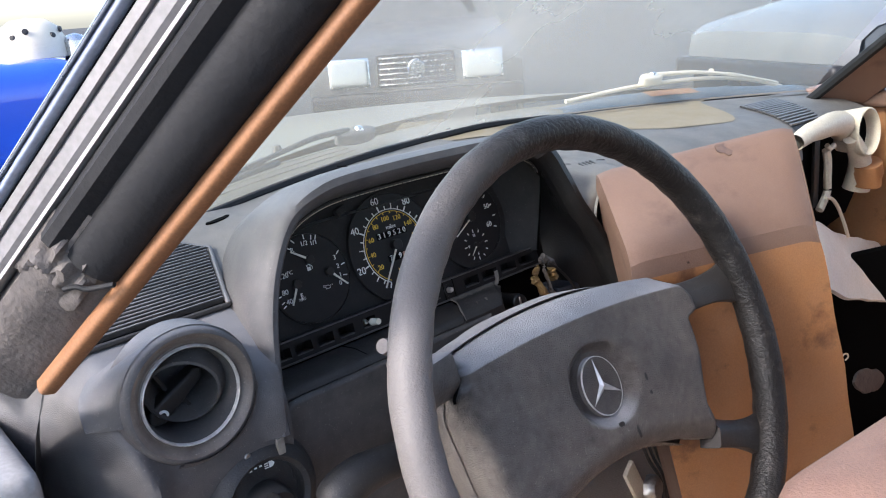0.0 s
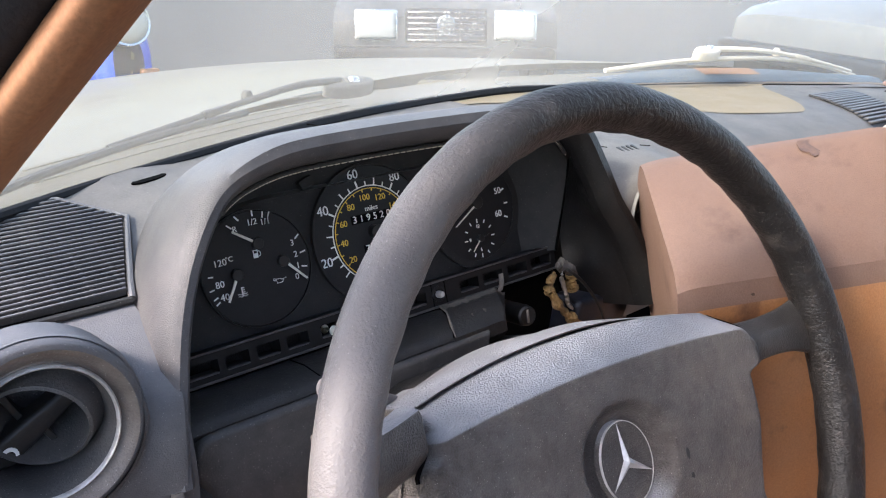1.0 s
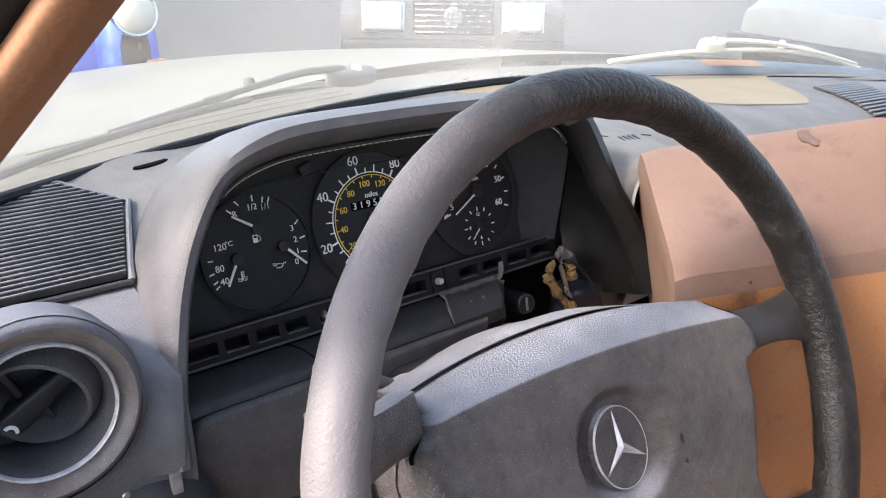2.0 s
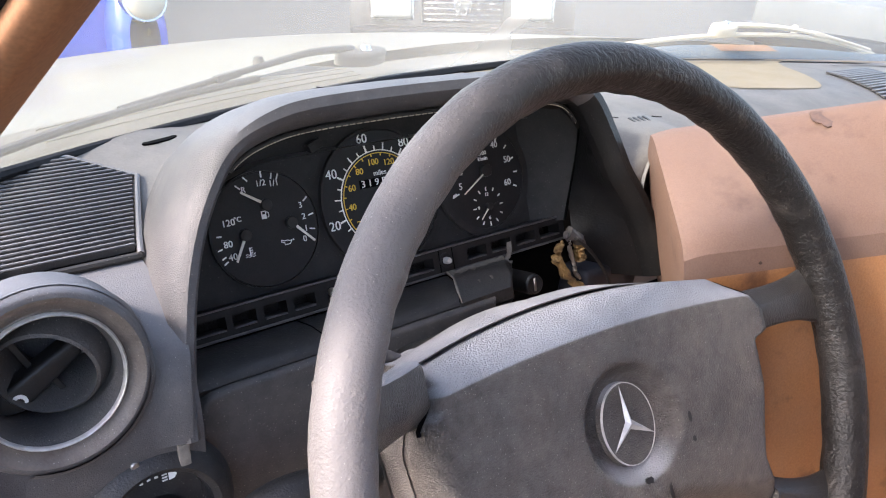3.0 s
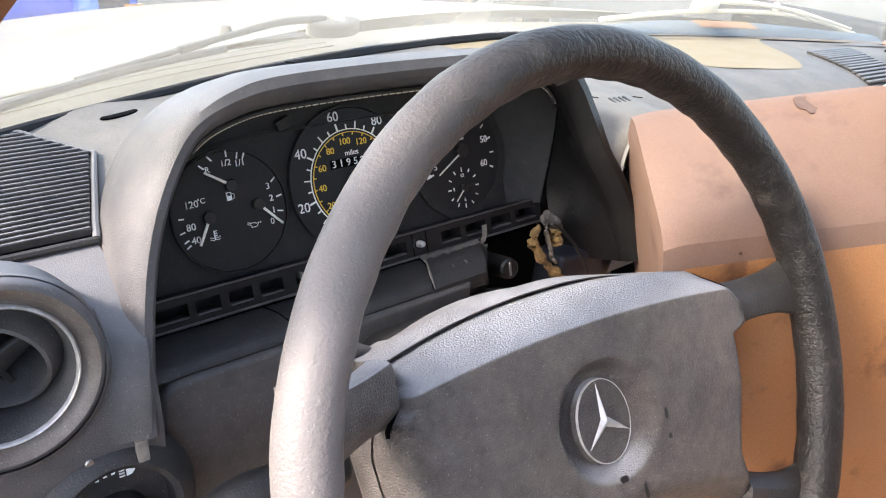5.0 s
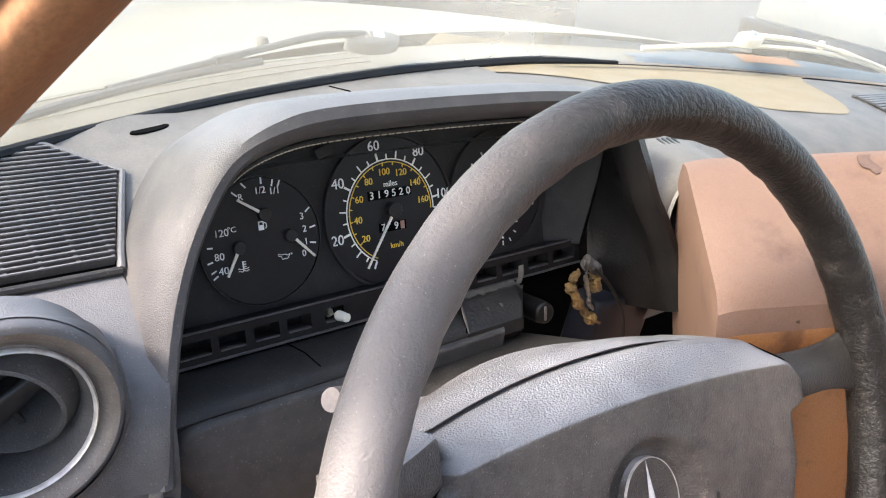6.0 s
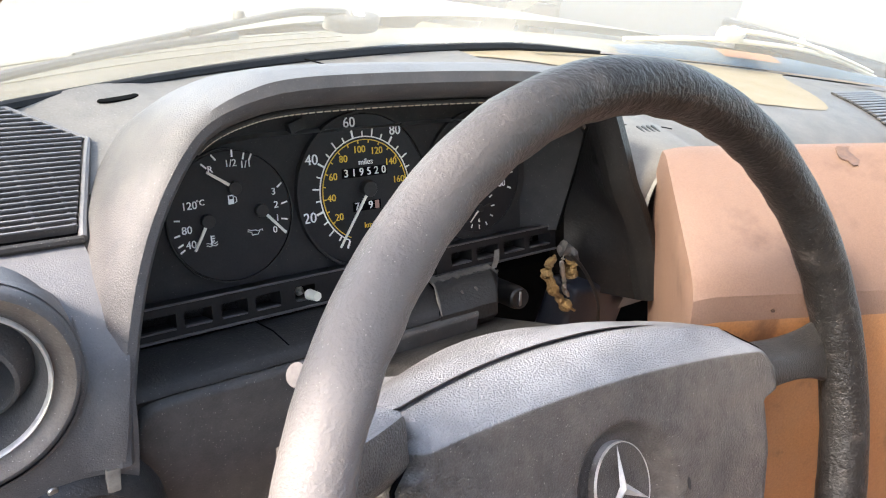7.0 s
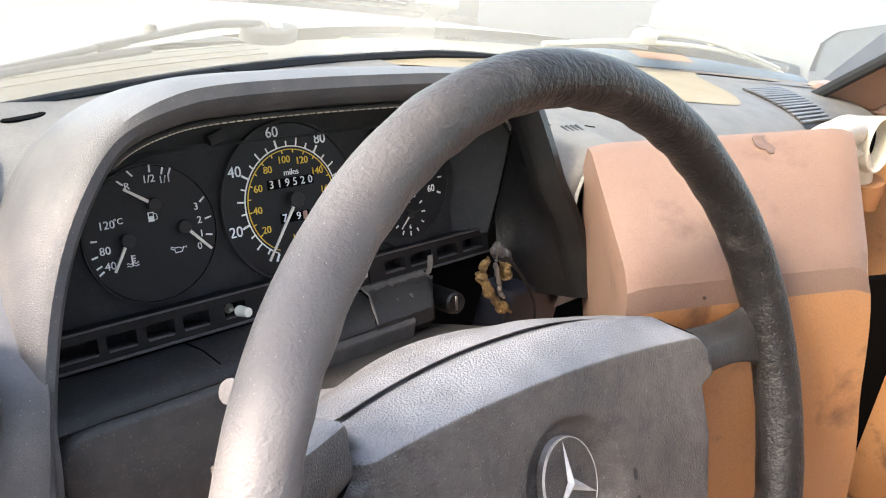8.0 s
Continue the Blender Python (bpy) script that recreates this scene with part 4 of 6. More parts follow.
# row of small openings with a knob below the dials
def pierced_plate(us, vs, holes, d_back, d_front):
    """A plate over the grid us x vs whose cells in holes are open, with walls round each opening and along the rim."""
    verts, faces = [], []

    def quad(*ps):
        faces.append(tuple(range(len(verts), len(verts) + 4)))
        verts.extend(Vector(p) for p in ps)

    def solid(i, j):
        return 0 <= i < len(us) - 1 and 0 <= j < len(vs) - 1 and (i, j) not in holes

    for i in range(len(us) - 1):
        for j in range(len(vs) - 1):
            if not solid(i, j):
                continue
            a, b, c, d = us[i], us[i + 1], vs[j], vs[j + 1]
            quad((a, c, d_front), (b, c, d_front), (b, d, d_front), (a, d, d_front))
            for di, dj, p, q in ((-1, 0, (a, c), (a, d)), (1, 0, (b, c), (b, d)), (0, -1, (a, c), (b, c)), (0, 1, (a, d), (b, d))):
                if not solid(i + di, j + dj):
                    quad((*p, d_front), (*q, d_front), (*q, d_back), (*p, d_back))
    return verts, faces


ledge = thing("switch_ledge", FACE, "black panel with a row of small rectangular openings below the dials", "trim panel")
OPENINGS = ((-0.1720, -0.1468), (-0.1420, -0.1248), (-0.1190, -0.1018), (-0.0965, -0.0792), (-0.0690, -0.0540), (-0.0150, 0.0275), (0.0625, 0.0828), (0.0882, 0.1102), (0.1166, 0.1396), (0.1450, 0.1698))
rail_us = [-0.190] + [u for o in OPENINGS for u in o] + [0.1760]
part("rail", pierced_plate(rail_us, [-0.0685, -0.0632, -0.0545, -0.0488], {(2 * k + 1, 1) for k in range(len(OPENINGS))}, -0.002, 0.0120), RAIL, ledge, smooth=False)
for a, b in OPENINGS:
    part("opening_lip", box(b - a - 0.001, 0.0012, 0.0050, 0.0004, 1, m=pose((a + b) / 2, -0.0637, 0.0100)), EDGE_GREY, ledge)
part("upper_edge", tube([(-0.190, -0.0488, 0.0122), (0.1760, -0.0488, 0.0122)], 0.0008, 6), EDGE_GREY, ledge)
part("lower_edge", tube([(-0.190, -0.0688, 0.0126), (0.1760, -0.0688, 0.0126)], 0.0010, 6), EDGE_GREY, ledge)
part("gap_backing", box(0.366, 0.012, 0.002, m=pose(-0.007, -0.0740, 0.003)), VOID, ledge)
part("backing", box(0.366, 0.018, 0.002, m=pose(-0.007, -0.0590, -0.004)), VOID, ledge)
part("reset_knob", tube([(-0.0615, -0.0595, 0.004), (-0.0610, -0.0597, 0.016), (-0.0600, -0.060, 0.025)], [0.0034, 0.0036, 0.0030], 12), NEEDLE, ledge, "small white push knob")
part("dimmer_socket", lathe([(0.0042, 0.0), (0.0058, 0.0008), (0.0064, 0.0004), (0.0066, -0.004)], 24, Matrix.Translation((0.0395, -0.0590, 0.0122))), RAIL, ledge)
part("dimmer_knob", lathe([(0.0, 0.006), (0.0022, 0.0055), (0.0028, 0.003), (0.0028, -0.004)], 20, Matrix.Translation((0.0395, -0.0590, 0.0122))), BRIGHT, ledge, "small bare metal stub")
for u in (0.0335, 0.0470):
    part("joint", box(0.0006, 0.018, 0.0006, m=pose(u, -0.0587, 0.0121)), VOID, ledge)

# ---- steering wheel ----
WHEEL = pose(-0.36, 0.0, 0.85, 66.8)
wheel = thing("steering_wheel", WHEEL, "large four-spoke steering wheel with worn dark leather rim", "steering wheel")
R0, TR = 0.1926, 0.0138
rim_rows = []
for i in range(160):
    a = 2 * math.pi * i / 160
    row = []
    for k in range(22):
        b = 2 * math.pi * k / 22
        grip = 0.0004 * math.sin(46 * a) * clamp01(-math.cos(b) * 1.4)
        lump = 0.0006 * noise.noise(Vector((math.cos(a) * 9, math.sin(a) * 9, b)))
        r = TR + grip + lump
        row.append(((R0 + r * math.cos(b)) * math.cos(a), (R0 + r * math.cos(b)) * math.sin(a), r * 1.06 * math.sin(b)))
    rim_rows.append(row)
part("rim", grid(rim_rows, close_u=True, close_v=True), RIM, wheel, "dark wrinkled leather rim, worn, its left side coloured paler as if lit")


def pad_depth(u, v):
    return -0.0145 + 0.125 * u - 0.10 * v


def pad_front(s, t):
    if s < 0:
        hw = between(((0, 0.116), (0.3, 0.124), (0.62, 0.1255), (0.70, 0.1235), (0.735, 0.1165), (0.85, 0.1120), (1, 0.111)), t)
    else:
        lowest, ridge_v = -0.062 - 2.7 * 0.0088 - 0.0056, 0.040
        v0 = lowest + (ridge_v - lowest) * t / 0.76 if t < 0.76 else ridge_v + 0.014 * (t - 0.76) / 0.24
        hw = between(((-0.092, 0.0915), (-0.070, 0.0905), (-0.060, 0.0895), (-0.043, 0.095), (-0.013, 0.1065), (0.008, 0.1095), (0.0145, 0.1100), (0.0195, 0.1225), (0.031, 0.1245), (0.0384, 0.1185), (0.0482, 0.108), (0.054, 0.104)), v0)
    u = s * hw
    bot = -0.062 - 2.7 * u * u - 0.06 * u
    crease = 0.0500 - 0.030 * u - 0.60 * u * u
    top = max(crease + 0.003, 0.0672 - 0.0282 * u - 1.014 * u * u)
    v = bot + (crease - bot) * t / 0.76 if t < 0.76 else crease + (top - crease) * (t - 0.76) / 0.24
    d = pad_depth(u, v)
    if v > crease:
        e = v - crease
        d -= 1.4 * (e - 0.0012 * (1 - math.exp(-e / 0.0012))) + 4.0 * e * e
    edge = max(0.0, abs(s) - 0.94) / 0.06
    d -= 0.010 * edge * edge
    low = max(0.0, 0.12 - t) / 0.12
    d -= 0.012 * low * low
    dish = math.hypot(u + 0.004, v + 0.003)
    d -= 0.0105 * (1 - ease(0.0245, 0.0345, dish))
    return Vector((u, v, d))


ss = [-1 + 2 * i / 60 for i in range(61)]
tt = [i / 76 for i in range(77)]
front = [[pad_front(s, t) for s in ss] for t in tt]
loop = front[0] + [r[-1] for r in front[1:]] + front[-1][-2::-1] + [r[0] for r in front[-2:0:-1]]
skirt = [loop, [Vector((p.x * 1.005, p.y, p.z - 0.022)) for p in loop], [Vector((p.x * 0.96, p.y * 0.96, p.z - 0.035)) for p in loop]]
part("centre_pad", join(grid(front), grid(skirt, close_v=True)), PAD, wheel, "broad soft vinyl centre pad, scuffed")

part("seam", tube([Vector((r[0].x - 0.0012, r[0].y, r[0].z + 0.0015)) for r in front[52:]], 0.0013, 6), VOID, wheel, "dark seam beside the pad")
part("seam", tube([Vector((r[-1].x + 0.0012, r[-1].y, r[-1].z + 0.0015)) for r in front[58:73]], 0.0011, 6), VOID, wheel, "dark seam beside the pad")
# shell behind the pad with four spokes
shell = []
for s_, grow, drop in ((1.010, 0.0018, 0.012), (1.011, 0.0020, 0.0075), (1.014, 0.0028, 0.0070), (1.020, 0.0042, 0.012), (1.022, 0.0048, 0.024), (0.95, 0.0, 0.045), (0.65, 0.0, 0.06)):
    shell.append([Vector((p.x * (s_ if p.x < 0 else min(s_, 1.0) - 0.12 * ease(-0.04, -0.075, p.y)), p.y + grow * ease(0.030, 0.058, p.y) * ease(0.085, 0.01, p.x), p.z - drop - 0.006 * ease(0.0, 0.07, p.x) - 0.010 * (1 - ease(0.015, 0.045, p.y)))) for p in loop])
part("hub_shell", grid(shell, close_v=True), PAD, wheel, "rear shell of the wheel centre")
for x0, y0, x1, y1, half, d_in in ((0.106, 0.0280, 0.191, 0.0220, 0.0138, -0.019), (-0.114, 0.050, -0.189, 0.053, 0.0165, -0.047), (0.084, -0.081, 0.152, -0.1120, 0.0125, -0.010), (-0.098, -0.078, -0.152, -0.116, 0.0140, -0.020)):
    way = Vector((x1 - x0, y1 - y0, 0)).normalized()
    side = Vector((-way.y, way.x, 0))
    rows = []
    for i in range(15):
        t = i / 14
        c = Vector((x0, y0, d_in)).lerp(Vector((x1, y1, -0.006)), t) + way * 0.004 * (1 - t)
        w = half * (1.0 - 0.10 * math.sin(math.pi * t) + 0.75 * t ** 4)
        th = 0.0115 - 0.0075 * t
        rows.append([c + side * w * p + Vector((0, 0, th * q)) for p, q in ((-0.96, -0.8), (-1.0, -0.2), (-1.0, 0.6), (-0.93, 0.9), (-0.80, 1.0), (0.22, 1.0), (0.34, 0.95), (0.88, 0.15), (0.96, 0.0), (1.0, -0.2), (0.95, -0.8))])
    part("spoke", grid(rows, close_v=True, caps=True), SPOKE if x1 > 0 else PAD, wheel)

BADGE = Matrix.Translation((-0.0015, -0.0050, -0.0212)) @ pose(0, 0, 0, -5.7, 0.5, 0) @ Matrix.Diagonal((0.95, 1.06, 1, 1))
badge = part("badge", lathe([(0.0, -0.0005), (0.018, -0.0005), (0.0215, 0.0), (0.023, -0.004)], 40, BADGE), PAD, wheel, "round emblem set in the pad")
part("badge_ring", lathe([(0.0215, -0.001), (0.0216, 0.0004), (0.0220, 0.0004), (0.0222, -0.001)], 48, BADGE), BRIGHT, badge, "thin chrome ring")
for k in range(3):
    a = radians(90 + 120 * k)
    c, s_ = math.cos(a), math.sin(a)
    tip, l, r = (0.0212 * c, 0.0212 * s_), (-0.0028 * s_ + 0.001 * c, 0.0028 * c + 0.001 * s_), (0.0028 * s_ + 0.001 * c, -0.0028 * c + 0.001 * s_)
    arm = [(0, 0, 0.0022), (*tip, 0.0006), (*l, 0.0), (*r, 0.0)]
    part("emblem_arm", moved(([Vector(p) for p in arm], [(0, 1, 2), (0, 3, 1), (1, 3, 2), (0, 2, 3)]), BADGE), BRIGHT, badge, "bright metal arm", smooth=False)

# ---- column, stalk, lower panels ----
column = thing("steering_column", pose(-0.36, 0.16, 0.80), "worn dark plastic steering column shroud with torn edge", "steering column")
part("upper_shroud", box(0.15, 0.15, 0.075, 0.02, 4, m=pose(0.030, -0.005, -0.006, -23)), WORN, column)
rip = []
for i in range(37):
    t = i / 36
    round_off = ease(0.80, 1.0, t)
    xt, xf = -0.317 + 0.070 * t, -0.334 + 0.066 * t
    ragged = 0.0016 * noise.noise(Vector((t * 14, 0, 0))) + 0.0010 * noise.noise(Vector((t * 41, 3, 0)))
    rip.append([Vector(p) - Vector((-0.36, 0.16, 0.80)) + Vector((0, 0.012 * round_off * w, -0.007 * round_off)) for p, w in (((xt, 0.2420, 0.8375), 0), ((xt, 0.2360 + ragged, 0.8415 + ragged), 0), ((xt * 0.6 + xf * 0.4, 0.2230, 0.8425), 0.4),
                ((xt * 0.3 + xf * 0.7, 0.2090, 0.8395), 0.9), ((xf, 0.2000, 0.8330), 1.2), ((xf, 0.1975, 0.8240), 1.4), ((xf, 0.2020, 0.8160), 1.4))])
torn = part("torn_cover", grid(rip), WORN, column, "torn dark cover below the dials")
part("torn_edge", grid([[r[0] + Vector((0, 0, 0.0004)), r[1] + Vector((0, 0, 0.0006)), r[1].lerp(r[2], 0.62 + 0.45 * noise.noise(Vector((i * 0.45, 4, 0)))) + Vector((0, -0.0002, 0.0009))] for i, r in enumerate(rip)]), TORN, torn, "pale ragged edge of the tear")
part("tear", tube([rip[0][k] + Vector((0.0012 * (-1) ** k, -0.0004, 0.0004)) for k in (1, 2, 3, 4)], [0.0014, 0.0008, 0.0012, 0.0003], 6), TORN, torn, "pale tear")
part("torn_flap", prism([(0.0, 0.0), (0.006, 0.001), (0.009, 0.007), (0.0095, 0.015), (0.005, 0.0145), (0.004, 0.006)], 0, 0.0008, m=pose(0.101, 0.074, 0.0385, 70, 0, -8)), TORN, torn, "torn strip standing up")
for k, (t_, w) in enumerate(((12, 0.0009), (19, 0.0012))):
    part("chip", prism([(w * math.cos(a) * (1 + 0.4 * math.sin(3 * a + k)), 1.6 * w * math.sin(a)) for a in (2 * math.pi * q / 9 for q in range(9))], 0, 0.0005, m=Matrix.Translation(rip[t_][3] + Vector((0, 0.002, 0.0012))) @ pose(0, 0, 0, 25)), TORN, torn)
part("lower_shroud", box(0.11, 0.16, 0.08, 0.03, 4, m=pose(0.0, -0.03, -0.05, -23)), WORN, column)
part("ignition_lock", lathe([(0.0, 0.003), (0.0055, 0.003), (0.0070, 0.0035), (0.0086, 0.002), (0.0092, -0.004), (0.0092, -0.05)], 28, pose(0.117, 0.054, 0.020, 75, 0, -12)), BLACK, column, "ignition lock with key slot")
part("key_slot", box(0.0022, 0.0115, 0.002, 0.0004, 1, m=pose(0.117, 0.054, 0.020, 75, 0, -12) @ pose(0, 0, 0.0030)), STEEL, column)
stalk = lone("column_stalk", join(tube(smooth_curve([(-0.42, 0.135, 0.835), (-0.46, 0.118, 0.866), (-0.488, 0.108, 0.888)], 5), [0.006] * 11, 12), tube([(-0.486, 0.109, 0.886), (-0.496, 0.106, 0.893), (-0.503, 0.104, 0.897)], [0.006, 0.0068, 0.0056], 14)), STALK_GREY, Matrix(), "pale grey indicator stalk behind the wheel", "stalk")


# ---- left of the wheel: round vent, grille, lamp switch, knee panel ----
def round_vent(name, m, label, category, moon=True):
    v = thing(name, m, label, category)
    if not moon:
        part("surround", lathe([(0.0420, -0.012), (0.0428, 0.0), (0.0418, 0.0016), (0.0405, 0.001), (0.0400, -0.006), (0.0373, -0.010)], 56), VINYL_TOP, v)
    else:
        part("collar", lathe([(0.0497, -0.030), (0.0497, -0.016), (0.0493, -0.008), (0.0484, -0.0035), (0.0470, -0.0006), (0.0456, 0.0008), (0.0440, 0.0012)], 64), VINYL, v)
        part("surround", lathe([(0.0440, 0.0012), (0.0422, 0.0006), (0.0400, -0.0018), (0.0380, -0.0042), (0.0366, -0.0048), (0.0352, -0.0044)], 64), VENT_LIT_BROWN, v)
    if moon:
        part("bright_ring", lathe([(0.0358, -0.004), (0.0355, -0.0018), (0.0347, -0.0010), (0.0339, -0.002), (0.0336, -0.006)], 64), BRIGHT, v, "dull bright ring")
    rim_r = 0.0337 if moon else 0.0373
    part("funnel", lathe([(rim_r, -0.004), (rim_r - 0.0015, -0.008), (0.0315, -0.018), (0.0308, -0.034), (0.0300, -0.060), (0.0, -0.062)], 56), KNEE, v)
    ball = part("nozzle", lathe([(0.0312, -0.045), (0.0300, -0.024), (0.0262, -0.013), (0.0245, -0.012), (0.0238, -0.014), (0.0230, -0.055)], 44, pose(-0.006, -0.005, -0.008, 16, -26, 0)), KNEE, v, "turned round nozzle")
    part("vane", prism([(-0.024, -0.0245), (-0.012, -0.0245), (0.021, -0.0010), (0.022, 0.0075), (0.015, 0.0070), (-0.022, -0.0125)], -0.046, -0.0325, 0.0025, 3), BLACK, ball, "broad slanting vane with a finger grip")
    part("vane", box(0.0035, 0.030, 0.016, 0.0012, m=pose(0.009, -0.019, -0.046, 0, 0, 28)), BLACK, ball)
    part("vane", box(0.0035, 0.028, 0.016, 0.0012, m=pose(-0.009, 0.008, -0.048, 0, 0, 24)), BLACK, ball)
    if moon:
        mo = [(0.0042 * math.cos(radians(a)), 0.0042 * math.sin(radians(a))) for a in range(0, 181, 20)] + [(0.0026 * math.cos(radians(a)), 0.0030 * math.sin(radians(a)) - 0.0008) for a in range(180, -1, -20)]
        part("moon_mark", prism(mo, -0.0328, -0.0318, m=pose(-0.0130, -0.0178, 0, 0, 0, -14)), WHITE_PRINT, ball, "white crescent mark", smooth=False)
    return v


round_vent("air_vent", pose(-0.6200, 0.1675, 0.8835, 84, 0, 0), "round black air vent with a dull bright ring", "air vent")
round_vent("air_vent", pose(-0.108, 0.184, 0.892, 86, 0, 0), "round black air vent in the middle of the dashboard", "air vent", moon=False)

grille = thing("defrost_grille", pose(0, 0, 0), "slatted grey plastic demister grille in the dashboard top", "grille")


def grille_right(y):
    return between(((0.245, -0.552), (0.257, -0.548), (0.325, -0.5245), (0.3595, -0.559)), y)


def grille_left(y):
    return between(((0.285, -0.70), (0.30, -0.68), (0.3425, -0.597), (0.3595, -0.561)), y)


part("grille_bed", grid([[Vector((x, y, top_z(y) + 0.0006)) for x in (grille_left(y) - 0.001, grille_right(y) + 0.002)] for y in (0.244, 0.257, 0.28, 0.30, 0.325, 0.345, 0.3595)]), VOID, grille)
for k in range(25):
    y = 0.2520 + 0.00430 * k
    xr, xl = grille_right(y), grille_left(y)
    part("slat", box(xr - xl, 0.0021, 0.006, 0.0006, 1, m=pose((xr + xl) / 2, y, top_z(y) + 0.003, 16)), VINYL, grille)
for k in range(9):
    x = -0.690 + 0.0175 * k
    y1 = min(0.352, 0.3595 - 0.46 * max(0, -0.561 - x), 0.3595)
    part("cross_rib", box(0.0030, y1 - 0.250, 0.003, 0.0006, 1, m=pose(x, (y1 + 0.250) / 2, top_z((y1 + 0.250) / 2) + 0.0026, 16.7, 0, 0)), VINYL, grille)
edge = [Vector((grille_right(y) + 0.003, y, top_z(y) + 0.003)) for y in (0.244, 0.257, 0.275, 0.30, 0.325, 0.345, 0.3595)]
edge += [Vector((grille_left(y), y, top_z(y) + 0.003)) for y in (0.3595, 0.3425, 0.30, 0.285)]
part("grille_frame", tube(edge, 0.0024, 8), VINYL, grille)
part("grille_frame", tube([Vector((x, 0.2445, top_z(0.2445) + 0.002)) for x in (-0.70, -0.62, -0.549)], 0.0026, 8), VINYL_DARK, grille)
lone("dash_slot", prism([(0.0165 * math.cos(2 * math.pi * k / 28), 0.0055 * math.sin(2 * math.pi * k / 28)) for k in range(28)], 0.0, 0.0012, 0.0004, 1, m=pose(-0.487, 0.374, 0.9442, 0, 0, 24)), VOID, Matrix(), "dark oval opening in the dashboard shelf", "opening")

# lamp switch panel
switch = thing("lamp_switch", pose(-0.5795, 0.166, 0.780, 84, 0, 0), "round headlamp switch with white symbols in the lower dashboard", "switch")
part("switch_surround", lathe([(0.0475, -0.012), (0.0440, -0.002), (0.0395, 0.004), (0.034, 0.006), (0.0305, 0.003), (0.029, -0.006), (0.0, -0.006)], 48), VINYL_DARK, switch)
part("rotary_knob", lathe([(0.0, 0.016), (0.015, 0.016), (0.018, 0.012), (0.0185, -0.006)], 36, pose(0.0, -0.006, 0)), BLACK, switch)
part("knob_grip", box(0.010, 0.036, 0.014, 0.003, 3, m=pose(0.0, -0.006, 0.020, 0, 0, 20)), BLACK, switch)
for k, deg in enumerate((105, 95, 85)):
    a = radians(deg)
    bar(0.0245 * math.cos(a) - 0.0010, 0.0245 * math.sin(a), 0.0245 * math.cos(a) + 0.0010, 0.0245 * math.sin(a), 0.0006, 0.0006, -0.006, -0.0055, WHITE_PRINT, "symbol_bar", switch)
a = radians(66)
lampmark = [(0.0245 * math.cos(a) + x, 0.0245 * math.sin(a) + y) for x, y in ((-0.001, -0.0026), (0.002, -0.0022), (0.0038, 0.0), (0.002, 0.0022), (-0.001, 0.0026))]
part("lamp_symbol", prism(lampmark, -0.006, -0.0055), WHITE_PRINT, switch, smooth=False)
for k in range(3):
    bar(0.0245 * math.cos(a) - 0.0048, 0.0245 * math.sin(a) - 0.0018 + 0.0018 * k, 0.0245 * math.cos(a) - 0.0018, 0.0245 * math.sin(a) - 0.0018 + 0.0018 * k, 0.0004, 0.0004, -0.006, -0.0055, WHITE_PRINT, "symbol_bar", switch)
lone("trim_clip", box(0.0065, 0.004, 0.014, 0.001, m=pose(-0.5630, 0.1655, 0.8185)), TORN, Matrix(), "bare beige clip where trim is missing", "clip")
lone("screw_hole", lathe([(0.0, 0.001), (0.003, 0.001), (0.0042, 0.0), (0.0044, -0.004)], 16, pose(-0.589, 0.168, 0.820, 84) @ Matrix.Diagonal((0.6, 0.6, 0.6, 1))), STEEL, Matrix(), "rusty screw in the lower dashboard", "screw")

knee = thing("knee_panel", pose(0, 0, 0), "dark padded knee panel below the dials with a moulded step", "trim panel")
kr = []
for i in range(41):
    t = i / 40
    kr.append([Vector((-0.552 + (xe + 0.552) * t, y, z + 0.0006 * noise.noise(Vector((t * 9, y * 40, 2))))) for y, z, xe in ((0.2430, 0.8360, -0.317), (0.2370, 0.8385, -0.317), (0.2230, 0.8395, -0.322), (0.2080, 0.8370, -0.329), (0.2020, 0.8345, -0.334), (0.2000, 0.8315, -0.334), (0.2030, 0.826, -0.334), (0.2050, 0.80, -0.334), (0.2060, 0.66, -0.334))])
part("upper_band", grid(kr), VINYL_DARK, knee)
corner = smooth_curve([(-0.515, 0.665, 0), (-0.524, 0.720, 0), (-0.5335, 0.765, 0), (-0.5415, 0.800, 0), (-0.5405, 0.818, 0), (-0.5350, 0.8270, 0), (-0.5240, 0.8300, 0), (-0.500, 0.8300, 0)], 4)
part("lower_pad", prism([(-0.30, 0.665)] + [(p.x, p.y) for p in corner] + [(-0.40, 0.8302), (-0.30, 0.8302)], 0.0, 0.0095, 0.004, 4, m=pose(0, 0.2045, 0, 90)), KNEE, knee, "padded lower panel with a rounded corner")
part("band_seam", tube([(-0.452, 0.238, 0.8388), (-0.449, 0.223, 0.8400), (-0.446, 0.208, 0.8374)], 0.0005, 5), VOID, knee)
part("side_cheek", grid([[Vector((-0.5535, y, z)) for y in (0.172, 0.20, 0.25)] for z in (0.86, 0.84, 0.80, 0.74, 0.66)]), VINYL_DARK, knee)
lower = []
for i in range(13):
    x = -0.70 + 0.15 * i / 12
    lower.append([Vector((x, y, z)) for y, z in ((0.215, 0.80), (0.195, 0.79), (0.19, 0.76), (0.195, 0.70), (0.22, 0.62), (0.25, 0.5))])
part("lower_cheek", grid(lower), VINYL_DARK, knee)

